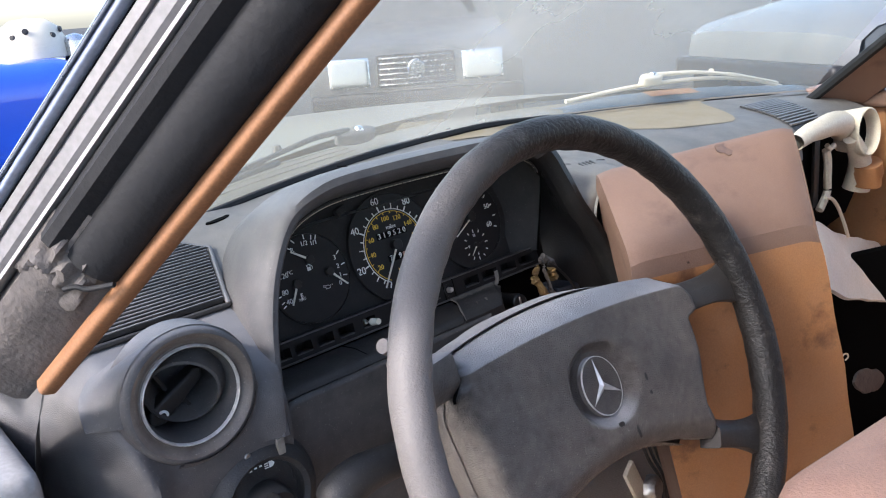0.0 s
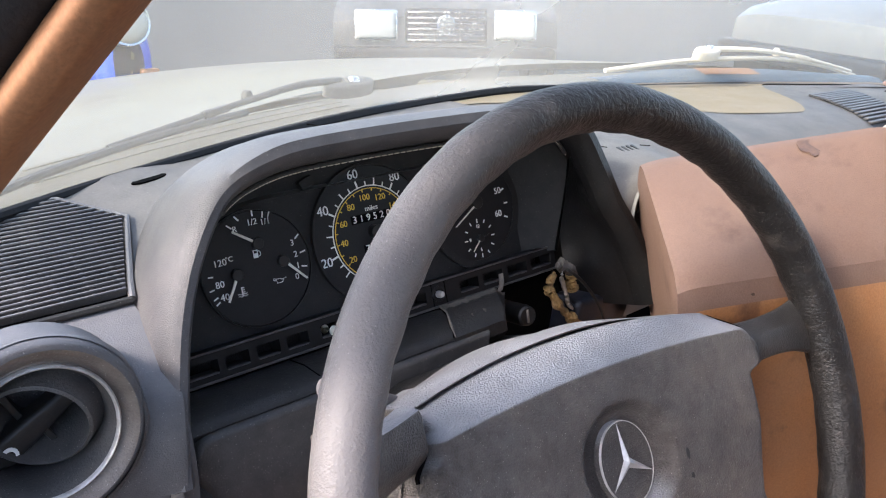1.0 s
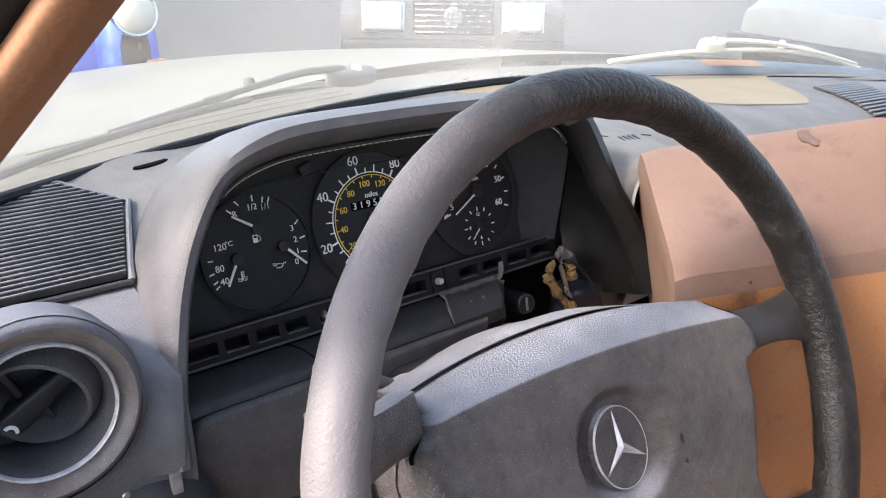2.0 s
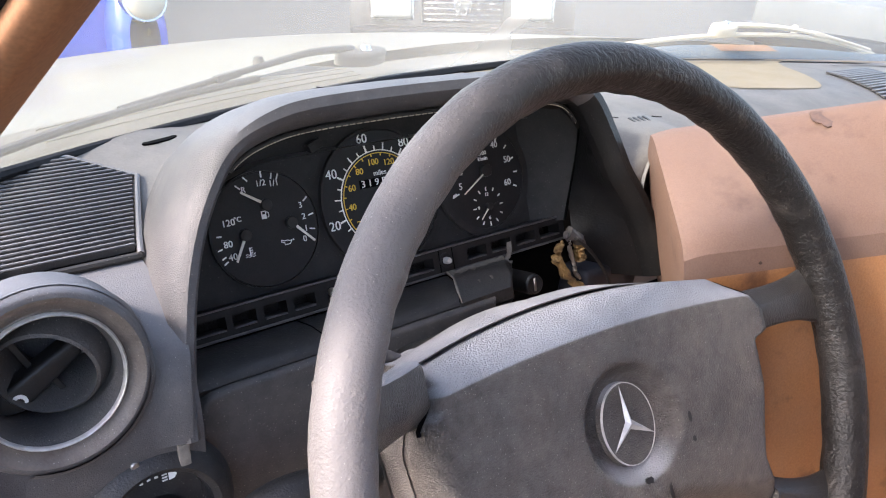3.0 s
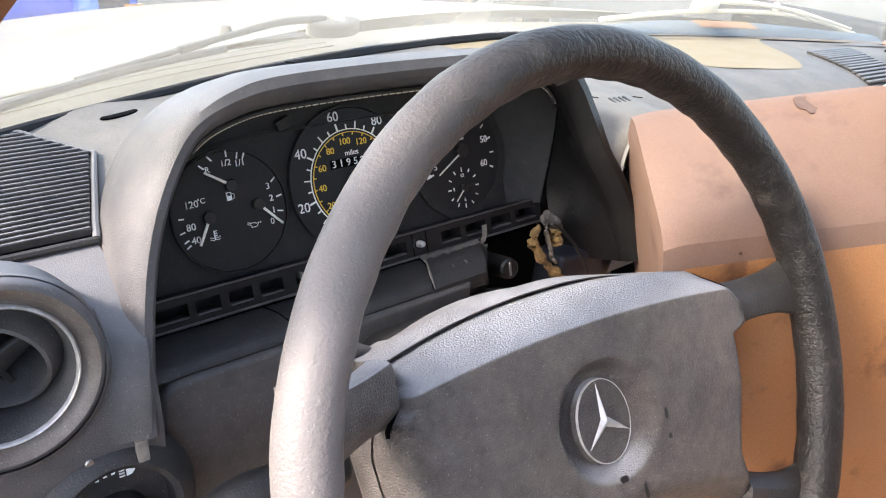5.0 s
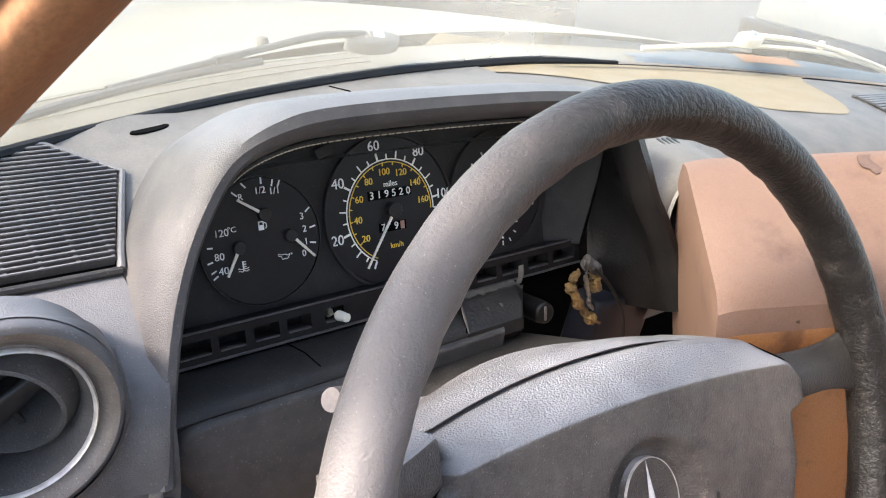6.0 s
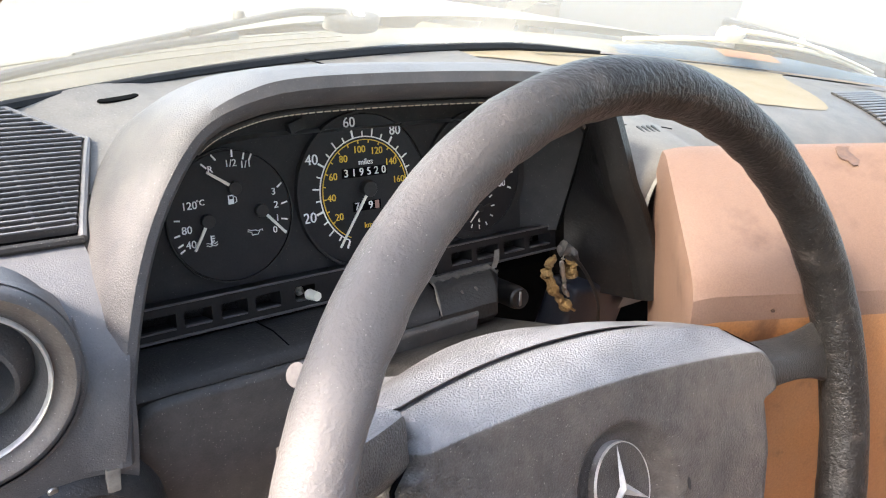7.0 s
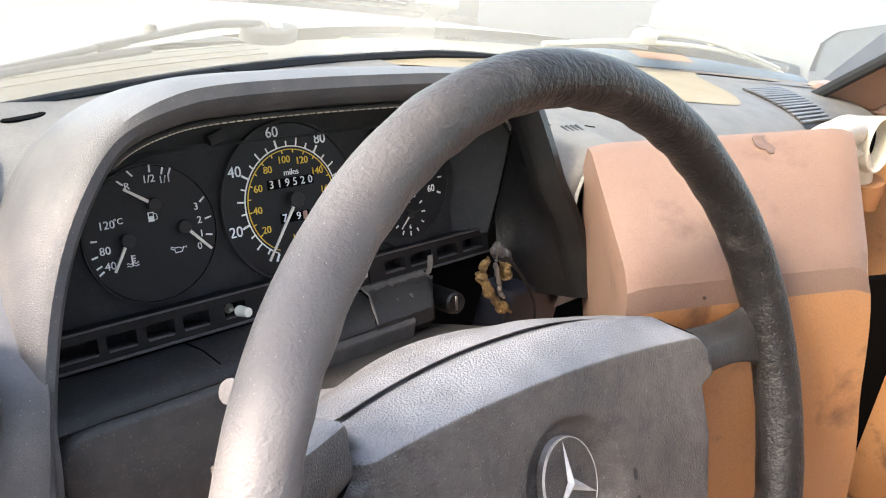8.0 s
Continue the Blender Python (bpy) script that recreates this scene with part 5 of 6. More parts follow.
# torn opening at the right of the column
foam = thing("foam_scrap", pose(-0.203, 0.207, 0.83), "torn yellow-brown foam and black scraps hanging in the dashboard opening", "foam scrap")
for k, (path, r0, mat) in enumerate((
        (((-0.2205, 0.207, 0.856), (-0.2232, 0.206, 0.8480), (-0.2231, 0.205, 0.8378), (-0.2134, 0.203, 0.8240), (-0.2037, 0.201, 0.8130), (-0.1898, 0.198, 0.8040)), 0.0052, CARDBOARD),
        (((-0.2045, 0.203, 0.851), (-0.2020, 0.202, 0.8430), (-0.2000, 0.202, 0.8345)), 0.0058, CARDBOARD),
        (((-0.2200, 0.204, 0.862), (-0.2120, 0.203, 0.8610), (-0.2040, 0.203, 0.8560), (-0.1985, 0.204, 0.8500)), 0.0062, GRIMY),
        (((-0.2160, 0.202, 0.858), (-0.2140, 0.200, 0.8440), (-0.2090, 0.199, 0.8300), (-0.2030, 0.198, 0.8200)), 0.0026, STEEL))):
    along_path = smooth_curve(path, 6)
    pts, rad = [], []
    for i, p in enumerate(along_path):
        t = i / (len(along_path) - 1)
        pts.append(p - Vector((-0.203, 0.207, 0.83)) + Vector((0.0022 * noise.noise(Vector((t * 8, k, 0))), 0.003 * noise.noise(Vector((t * 7, k, 7))), 0)))
        rad.append(max(0.0006, r0 * (0.75 + 0.8 * noise.noise(Vector((t * 10, k * 3, 2)))) * min(1, 5 * t + 0.3, 5 * (1 - t) + 0.3)))
    part("torn_strip", tube(pts, rad, 9), mat, foam)
lone("hanging_wire", tube(smooth_curve([(-0.2148, 0.196, 0.8602), (-0.1995, 0.195, 0.8482), (-0.1810, 0.194, 0.8282), (-0.1683, 0.192, 0.8073), (-0.162, 0.192, 0.785)], 6), 0.0015, 8), BLACK, Matrix(), "thin black wire hanging in the opening", "wire")
lone("blue_duct", box(0.085, 0.03, 0.055, 0.006, 3, m=pose(-0.155, 0.217, 0.793, 4, 5, 4)), material("blue_grey_plastic", (0.016, 0.019, 0.028), 0.5, (0.024, 0.027, 0.036), 20, 0.6), Matrix(), "blue-grey plastic duct low in the opening", "duct")

# small slot vent in the passenger top
mini = thing("slot_vent", pose(-0.093, 0.238, 0.9365, 6, 0, -6), "tiny slotted vent moulded in the dashboard top", "vent")
for k in range(4):
    part("slot", box(0.0028, 0.014, 0.002, 0.0005, 1, m=pose(-0.009 + 0.006 * k, 0, 0.0006, 0, 0, -18)), BLACK, mini)

# ---- tan cushion standing beside the wheel ----
CB = Vector((-0.2463, 0.0716, 0.8985))
CA, CD = Vector((0.82, -0.57, 0.0)), Vector((0.41, 0.91, 0.0))
LEAN = Vector((0.185, -0.128, -1.0)).normalized()


def cushion_point(s, t):
    """s across the width, t from front to back of the sloping top."""
    near, far = CB.lerp(Vector((-0.0637, -0.0100, 0.9060)), s), Vector((-0.1440, 0.1861, 0.9470)).lerp(Vector((0.0014, 0.0466, 0.9840)), s)
    return near.lerp(far, t)


cushion = thing("seat_cushion", Matrix(), "worn tan vinyl seat cushion standing on end beside the wheel", "cushion")
n_s, n_t = 24, 18


def crown(s, t):
    return 0.006 * math.sin(math.pi * clamp01(s)) * math.sin(math.pi * clamp01(t))


topface = [[cushion_point(i / n_s, j / n_t) + Vector((0, 0, crown(i / n_s, j / n_t) - 0.006 * (max(0, 1 - 8 * j / n_t) ** 2) - 0.004 * (max(0, 8 * (j / n_t) - 7) ** 2) - 0.003 * (max(0, 1 - 10 * i / n_s) ** 2) - 0.005 * (max(0, 10 * i / n_s - 9) ** 2)))
            for i in range(n_s + 1)] for j in range(n_t + 1)]
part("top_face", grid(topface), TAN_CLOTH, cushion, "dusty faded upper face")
FRONT = -CD


def wall(points, out, depth, name, mat, label="", sides=None):
    """One hanging face that follows the lean of the cushion, with shallow dents."""
    rows = []
    for k in range(26):
        z = depth * (k / 25) ** 1.4
        bulge = 0.004 * math.sin(math.pi * clamp01(k / 25)) + 0.002 * ease(0, 0.1, k / 25)
        outs = [out] * len(points)
        outs[0], outs[-1] = out + sides[0], out + sides[1]
        rows.append([p + o * (bulge + 0.0016 * noise.noise(Vector((p.x * 22, p.y * 22, z * 16))) * ease(0, 0.04, z)) + LEAN * z for p, o in zip(points, outs)])
    if name == "front_face":
        # The dusty darker tan here also paints the shade below the fold.
        part("shaded_band", grid(rows[:FOLD + 1]), TAN_CLOTH, cushion, "dusty upper band of the front, darkened as if shaded")
        rows = rows[FOLD:]
    part(name, grid(rows), mat, cushion, label)


FOLD = 2
wall(topface[0], FRONT, 0.56, "front_face", TAN, "bright tan front face", (-CA, CA))
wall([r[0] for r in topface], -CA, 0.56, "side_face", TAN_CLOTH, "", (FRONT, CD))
wall([r[-1] for r in topface], CA, 0.56, "side_face", TAN, "", (FRONT, CD))
wall(topface[-1], CD, 0.56, "back_face", TAN, "", (-CA, CA))
SEAM0, SEAM1 = Vector((-0.1345, 0.0215, 0.8340)), Vector((-0.0900, 0.0020, 0.6300))
part("seam_cord", tube([SEAM0.lerp(SEAM1, k / 16) + FRONT * 0.0085 for k in range(17)], 0.0010, 6), BLACK, cushion, "dark open seam")
part("stud", lathe([(0.0, 0.003), (0.003, 0.0026), (0.0045, 0.0), (0.0045, -0.003)], 18, Matrix.Translation(Vector((-0.1542, 0.0306, 0.7586)) + FRONT * 0.0085) @ FRONT.to_track_quat("Z", "Y").to_matrix().to_4x4()), STEEL, cushion, "metal stud")

# ---- outside, through the screen ----
lone("ground", grid([[(x, y, 0) for x in (-300, -40, -10, 0, 10, 40, 300)] for y in (-300, -40, -10, 0, 10, 40, 300)]), ASPHALT, Matrix(), "dusty dark asphalt yard", "ground", kind="structure")
bonnet_rows = []
for j in range(21):
    t = j / 20
    row = []
    for i in range(33):
        s = -1 + 2 * i / 32
        x = s * (0.74 - 0.05 * t)
        y0 = glass_base(min(0.66, max(-0.66, x))).y + 0.085
        y = y0 + (1.72 - y0 - 0.10 * s * s) * t
        z = 0.962 + 0.03 * math.sin(math.pi * t * 0.8) - 0.155 * t - 0.05 * s * s - 0.10 * max(0, t - 0.9) * 5 * (t - 0.9) * 10
        row.append((x, y, z))
    bonnet_rows.append(row)
lone("bonnet", grid(bonnet_rows), CREAM_PAINT, Matrix(), "sunlit cream car bonnet seen through the screen", "bonnet", kind="structure")
car_body = thing("car_body", Matrix(), "cream painted body of the old saloon, driver door open", "car body", kind="structure")
for sx in (-1, 1):
    wing = [[Vector((sx * (0.745 + 0.03 * math.sin(math.pi * t) - 0.05 * max(0, y - 1.2)), y, 0.30 + 0.60 * t - 0.11 * max(0, (y - 0.4)) * t)) for t in (k / 8 for k in range(9))] for y in (0.36, 0.6, 0.9, 1.2, 1.45, 1.60, 1.68)]
    part("front_wing", grid(wing), CREAM_PAINT, car_body)
    for wy in (0.98, -1.85):
        tyre = part("tyre", lathe([(0.18, 0.07), (0.29, 0.075), (0.31, 0.05), (0.31, -0.05), (0.29, -0.075), (0.18, -0.07)], 32, pose(sx * 0.72, wy, 0.31, 0, 90, 0)), BLACK, car_body)
        part("hub_cap", lathe([(0.0, 0.05), (0.10, 0.045), (0.18, 0.03), (0.185, -0.03), (0.0, -0.03)], 28, pose(sx * 0.74, wy, 0.31, 0, 90 * sx, 0)), CHROME, tyre)
part("front_panel", box(1.38, 0.08, 0.40, 0.03, 3, m=pose(0, 1.64, 0.55)), CREAM_PAINT, car_body)
part("boot", box(1.42, 0.95, 0.56, 0.08, 4, m=pose(0, -2.52, 0.62)), CREAM_PAINT, car_body)
cowl = thing("cowl_panel", Matrix(), "cream cowl panel with air slots in front of the windscreen", "cowl", kind="structure")
cr = []
for i in range(45):
    x = -0.70 + 1.40 * i / 44
    b = glass_base(min(0.66, max(-0.66, x)))
    cr.append([b + Vector((0, 0.004, -0.004)), b + Vector((0, 0.03, 0.002)), b + Vector((0, 0.07, 0.006)), b + Vector((0, 0.10, -0.02))])
part("panel", grid(cr), CREAM_PAINT, cowl)
for k in range(3):
    part("air_slot", tube([glass_base(x) + Vector((0, 0.032 + 0.014 * k, 0.0035 + 0.0016 * k)) for x in (-0.56 + 0.05 * i for i in range(8))], 0.0006, 6), COWL_LINE, cowl)


tray = []
for i in range(31):
    x = 0.20 + 0.46 * i / 30
    rise = 0.010 * ease(0.20, 0.36, x) * (1 - 0.75 * ease(0.48, 0.66, x))
    b = glass_base(x)
    tray.append([b + Vector((0, 0.008, -0.006)), b + Vector((0, 0.022, 0.004 + 0.3 * rise)), b + Vector((0, 0.036, 0.004 + 0.8 * rise)), b + Vector((0, 0.044, 0.004 + rise)), b + Vector((0, 0.060, rise - 0.006))])
part("tray", grid(tray), BAND_BLUE, cowl, "blue-grey cowl tray under the passenger wiper")
part("tray_plate", grid([[p + Vector((0, -0.0012, 0.0012)) for p in r[1:4]] for r in tray[12:19]]), TRIM_TAN, cowl, "orange plate in the tray")


def wiper(hub, arm, blade, label, coat=WIPER_GREY):
    w = thing("windscreen_wiper", Matrix.Translation(hub), label, "wiper", group="wipers")
    part("hub_cover", prism([(0.032 * math.cos(2 * math.pi * k / 24), 0.013 * math.sin(2 * math.pi * k / 24)) for k in range(24)], 0.0, 0.014, 0.004, 3, m=pose(0.0, 0, -0.008, 16, 0, 4)), coat, w)
    part("hub_nut", lathe([(0.0, 0.006), (0.005, 0.005), (0.007, 0.0)], 16, pose(0.006, -0.002, 0.004)), CHROME, w)
    for k in range(5):
        part("flute", box(0.0016, 0.016, 0.0012, 0.0004, 1, m=pose(-0.016 + 0.0065 * k, -0.001, 0.0062, 16, 0, -16)), COWL_LINE, w)
    along = smooth_curve([Vector(p) - Vector(hub) for p in arm], 5)
    part("arm", tube(along, [0.0042 - 0.0020 * k / (len(along) - 1) for k in range(len(along))], 8), coat, w)
    mid = along[len(along) * 5 // 8]
    part("arm_joint", box(0.030, 0.007, 0.007, 0.002, 2, m=Matrix.Translation(mid) @ (along[-1] - along[len(along) // 2]).to_track_quat("X", "Z").to_matrix().to_4x4()), coat, w)
    part("stop_knob", lathe([(0.0, 0.006), (0.004, 0.005), (0.0055, 0.001), (0.005, -0.006)], 14, Matrix.Translation(along[len(along) // 2] + Vector((0, 0.010, 0.002)))), coat, w)
    part("blade", tube(smooth_curve([Vector(p) - Vector(hub) for p in blade], 5), 0.0034, 8), coat, w)
    return w


wiper((-0.225, 0.505, 0.974), [(-0.235, 0.505, 0.980), (-0.29, 0.49, 0.982), (-0.35, 0.475, 0.976), (-0.42, 0.455, 0.968), (-0.50, 0.42, 0.962)], [(-0.36, 0.468, 0.966), (-0.45, 0.44, 0.962), (-0.54, 0.395, 0.958), (-0.60, 0.355, 0.955)], "dusty wiper parked at the foot of the screen")
wiper((0.355, 0.452, 0.976), [(0.36, 0.452, 0.980), (0.44, 0.424, 0.976), (0.53, 0.396, 0.962), (0.64, 0.366, 0.936)], [(0.185, 0.496, 0.958), (0.300, 0.470, 0.9640), (0.395, 0.440, 0.9655), (0.490, 0.410, 0.9610), (0.575, 0.386, 0.9480), (0.650, 0.364, 0.9280)], "dusty pale wiper parked on the passenger side", BEIGE)


def parked_car(name, m, paint, label, square=True):
    """A saloon seen from the front: y points from its nose to its tail."""
    c = thing(name, m, label, "car")
    prof = [(0.0, 0.42), (-0.03, 0.55), (0.0, 0.72), (0.12, 0.80), (0.7, 0.90), (1.25, 0.97), (1.30, 0.99), (1.75, 1.36), (2.1, 1.43), (2.9, 1.40), (3.35, 1.05), (4.3, 0.95), (4.45, 0.6), (4.4, 0.4)]
    rows = []
    for i in range(17):
        s = -1 + 2 * i / 16
        row = []
        for y, z in prof:
            wide = 0.86 if z < 1.0 else 0.86 - 0.42 * (z - 0.99)
            row.append((s * wide, y + (0.07 * s * s if y < 1 else 0), z - 0.05 * s ** 4 - (0.0 if z < 1 else 0.03 * s * s)))
        rows.append(row)
    part("body", grid(rows), paint, c)
    for sx in (-1, 1):
        part("side_panel", grid([[(sx * 0.86, y, 0.22 + (between(((0.08, 0.66), (0.2, 0.74), (0.7, 0.84), (1.25, 0.91), (4.4, 0.90)), y) - 0.22) * t) for y in (0.10, 0.2, 0.4, 0.7, 1.0, 1.25, 2.0, 3.0, 4.3)] for t in (0, 0.4, 0.75, 0.93, 1.0)]), paint, c)
        for y in (0.75, 3.45):
            wheel_part = part("wheel", lathe([(0.0, 0.09), (0.20, 0.09), (0.30, 0.08), (0.31, 0.0), (0.30, -0.08), (0.0, -0.09)], 28, pose(sx * 0.78, y, 0.31, 0, 90, 0)), BLACK, c)
    if square:
        for sx in (-1, 1):
            lamp = part("headlamp", box(0.30, 0.08, 0.19, 0.03, 3, m=pose(sx * 0.53, 0.00, 0.66, -8)), LAMP_GLASS, c, "rectangular headlamp")
            part("lamp_bezel", box(0.33, 0.04, 0.22, 0.02, 2, m=pose(sx * 0.53, 0.015, 0.66, -8)), CHROME, lamp)
        part("grille_shell", box(0.62, 0.06, 0.24, 0.02, 3, m=pose(0, 0.0, 0.66, -6)), BLACK, c)
        for k in range(6):
            part("grille_bar", box(0.58, 0.03, 0.010, 0.003, 1, m=pose(0, -0.030, 0.565 + 0.038 * k)), CHROME, c, "chrome grille bar")
        part("grille_badge", lathe([(0.0, 0.012), (0.06, 0.010), (0.07, 0.0)], 24, pose(0, -0.04, 0.67, 90)), CHROME, c)
    part("bumper", box(1.68, 0.12, 0.14, 0.04, 3, m=pose(0, -0.05, 0.45)), BLACK, c)
    part("front_glass", grid([[(s * 0.66 * (1 - 0.14 * t), 1.34 + 0.40 * t, 1.005 + 0.32 * t + 0.004) for s in (-1, -0.5, 0, 0.5, 1)] for t in (0, 0.5, 1)]), BLACK, c)
    return c


parked_car("saloon_car", pose(2.95, 4.15, 0.0, 0, 0, -38) @ Matrix.Diagonal((0.92, 0.92, 0.98, 1)), GREY_PAINT, "dark grey saloon with rectangular headlamps parked nose-on")
parked_car("white_car", pose(4.9, 2.55, 0.0, 0, 0, -112), PALE_PAINT, "pale saloon parked across the yard", square=False)

# blue car with round lamps
blue = thing("blue_car", pose(0.776, 4.20, 0.0), "glossy blue car with round pale headlamps", "car")
fr = []
for j in range(17):
    t = j / 16
    r = math.sin(math.pi / 2 * min(1.0, 0.18 + 1.6 * t)) ** 0.7
    fr.append([(-0.02 + 0.20 * r * math.cos(a), -0.03 + 1.7 * t * t + 0.1 * t, 0.55 + 0.40 * r * math.sin(a) - (0.30 if k in (0, 20) else 0.0)) for k, a in enumerate(math.pi * k / 20 for k in range(21))])
part("front_wing", grid(fr, caps=False), BLUE_PAINT, blue)
part("body", box(1.50, 3.4, 0.62, 0.20, 5, m=pose(-0.78, 1.80, 0.66)), BLUE_PAINT, blue)
part("cabin", box(1.2, 1.7, 0.55, 0.22, 5, m=pose(-0.78, 2.6, 1.15)), BLUE_PAINT, blue)
part("bumper", box(1.55, 0.08, 0.10, 0.03, 3, m=pose(-0.72, -0.02, 0.40)), CHROME, blue)
for wx, wy in ((-1.42, 0.75), (-0.10, 0.75), (-1.42, 3.0), (-0.10, 3.0)):
    part("tyre", lathe([(0.0, 0.08), (0.20, 0.08), (0.29, 0.07), (0.30, 0.0), (0.29, -0.07), (0.0, -0.08)], 28, pose(wx, wy, 0.30, 0, 90, 0)), BLACK, blue)
for lx_ in (0.0, -1.34):
    lampb = part("headlamp", lathe([(0.0, 0.05), (0.07, 0.042), (0.100, 0.02), (0.112, 0.0), (0.115, -0.10)], 36, pose(lx_, -0.02, 0.758, 84, 0, 0)), BEIGE, blue, "round pale headlamp")
    part("lamp_ring", lathe([(0.110, 0.008), (0.120, 0.010), (0.126, 0.0), (0.124, -0.08)], 36, pose(lx_, -0.02, 0.758, 84, 0, 0)), CHROME, lampb)
part("indicator", box(0.10, 0.05, 0.05, 0.015, 3, m=pose(0.085, -0.03, 0.488)), TAN, blue, "orange indicator lamp")
cover = thing("round_cover", pose(0.562, 4.70, 1.03), "pale round cover with dark marks lying on the blue bonnet", "cover")
part("shell", lathe([(0.0, 0.16), (0.09, 0.15), (0.15, 0.11), (0.185, 0.04), (0.19, -0.06)], 36), BEIGE, cover)
for k in range(7):
    a = radians(200 + 24 * k)
    part("dark_mark", lathe([(0.0, 0.006), (0.014, 0.004), (0.018, -0.008)], 10, Matrix.Translation((0.178 * math.cos(a), 0.178 * math.sin(a), 0.03 + 0.03 * (k % 3))) @ pose(0, 0, 0, 80, 0, 200 + 24 * k + 90)), BLACK, cover)
part("dome_lamp", lathe([(0.0, 0.06), (0.04, 0.05), (0.07, 0.02), (0.075, -0.10)], 24, pose(-0.006, 0.40, 1.03)), CHROME, blue)

# ---- passenger side: glove box gone, ducts and metal laid bare ----
duct = thing("air_duct", pose(0.508, 0.165, 0.8815), "cream plastic air duct laid bare at the dashboard end", "air duct")
DUCT = Vector((0.508, 0.165, 0.8815))
body_path = smooth_curve([Vector(p) - DUCT for p in ((0.325, 0.185, 0.893), (0.365, 0.184, 0.900), (0.4016, 0.183, 0.901), (0.445, 0.186, 0.9005), (0.485, 0.190, 0.895), (0.515, 0.196, 0.884))], 6)
part("duct_body", tube(body_path, [0.012 + 0.00035 * k for k in range(len(body_path))], 20, caps=False), BEIGE, duct)
MOUTH = pose(0.014, -0.008, -0.003, 84, 0, -16)
part("duct_mouth", lathe([(0.032, -0.060), (0.036, -0.030), (0.0395, -0.006), (0.0390, 0.0), (0.0365, 0.0015), (0.0345, -0.002), (0.0325, -0.030), (0.031, -0.055)], 36, MOUTH @ Matrix.Diagonal((0.70, 1, 1, 1))), BEIGE, duct)
part("duct_hole", lathe([(0.0, -0.022), (0.0325, -0.022), (0.034, -0.024)], 28, MOUTH @ Matrix.Diagonal((0.70, 1, 1, 1))), VOID, duct)
leg_path = smooth_curve([Vector(p) - DUCT for p in ((0.500, 0.176, 0.872), (0.525, 0.176, 0.850), (0.545, 0.176, 0.828), (0.555, 0.178, 0.806), (0.556, 0.182, 0.775))], 6)
part("duct_leg", tube(leg_path, [0.012 + 0.0004 * k for k in range(len(leg_path))], 16), BEIGE, duct)
part("duct_patch", tube([Vector(p) - DUCT for p in ((0.550, 0.166, 0.822), (0.556, 0.166, 0.805), (0.558, 0.168, 0.784))], [0.0225, 0.0240, 0.0235], 18), TAN, duct, "orange patch on the duct")
cavity = [(0.375, 0.885), (0.47, 0.883), (0.552, 0.868), (0.600, 0.825), (0.618, 0.785), (0.620, 0.750), (0.590, 0.722), (0.520, 0.715), (0.440, 0.715), (0.375, 0.73)]
# Flat near-black plate: the shade of the open cavity is put into its colour.
lone("glove_box_shade", prism(cavity, 0.0, 0.004, m=pose(0, 0.212, 0, 90)), VOID, Matrix(), "flat black plate painting the shade where the glove box is missing", "cavity")
lone("dash_strut", box(0.018, 0.006, 0.118, 0.002, 2, m=pose(0.4340, 0.200, 0.826, 0, -5, 0)), WORN, Matrix(), "dull grey metal strut in the bare dashboard", "strut")
bracket = thing("bracket_strip", pose(0.4544, 0.190, 0.8272), "bare cream metal bracket with a clip under the dashboard", "bracket")
part("strip", tube(smooth_curve([(-0.010, 0.0, 0.0327), (0.0, 0.0, 0.012), (0.003, 0.0, -0.015), (0.005, 0.0, -0.040), (-0.018, 0.0, -0.0627)], 6), [0.0065] * 25, 8), BEIGE, bracket)
part("clip", tube([(-0.013, -0.002, 0.041), (-0.006, -0.004, 0.034), (0.008, -0.004, 0.038), (0.013, -0.002, 0.034)], 0.004, 8), BEIGE, bracket, "pale clip")
lone("wire_loop", tube(smooth_curve([(0.4108, 0.172, 0.7934), (0.4304, 0.170, 0.7872), (0.4546, 0.170, 0.7697), (0.4775, 0.168, 0.7407), (0.4988, 0.166, 0.7080)], 6), 0.0028, 8), BEIGE, Matrix(), "pale cable looped below the duct", "cable")
sheet = []
for i in range(25):
    s_ = i / 24
    row = []
    for j in range(13):
        t = j / 12
        lip = between(((0, 0.766), (0.12, 0.758), (0.35, 0.718), (0.5, 0.700), (1, 0.640)), s_)
        row.append(Vector((0.36 + 0.34 * s_ - 0.075 * t, 0.178 - 0.058 * t, lip - 0.078 * t * (0.75 + 0.25 * t) + 0.006 * noise.noise(Vector((s_ * 5, t * 3, 1))))))
    sheet.append(row)
low = [[p + Vector((0, 0.006, -0.004)) for p in r] for r in sheet]
lone("insulation_sheet", join(grid(sheet), grid(low), grid([[r[-1] for r in sheet], [r[-1] for r in low]]), grid([sheet[0], low[0]])), material("pale_felt", (0.70, 0.65, 0.56), 0.9, (0.78, 0.73, 0.64), 20, 0.7, 300, 0.5, 0.002), Matrix(), "pale crumpled insulation sheet under the missing glove box", "sheet")
# Near-black board that paints the darkness of the footwell.
lone("footwell", box(0.46, 0.02, 0.56, 0.01, m=pose(0.52, 0.150, 0.40, 0, 0, -22)), VOID, Matrix(), "black board painting the shade of the passenger footwell", "footwell", kind="structure")
disc_edge = [(0.070 * math.cos(a) * (1 + 0.10 * noise.noise(Vector((math.cos(a) * 2, math.sin(a) * 2, 3)))), 0.019 * math.sin(a) * (1 + 0.25 * noise.noise(Vector((math.cos(a) * 2, math.sin(a) * 2, 8))))) for a in (2 * math.pi * k / 30 for k in range(30))]
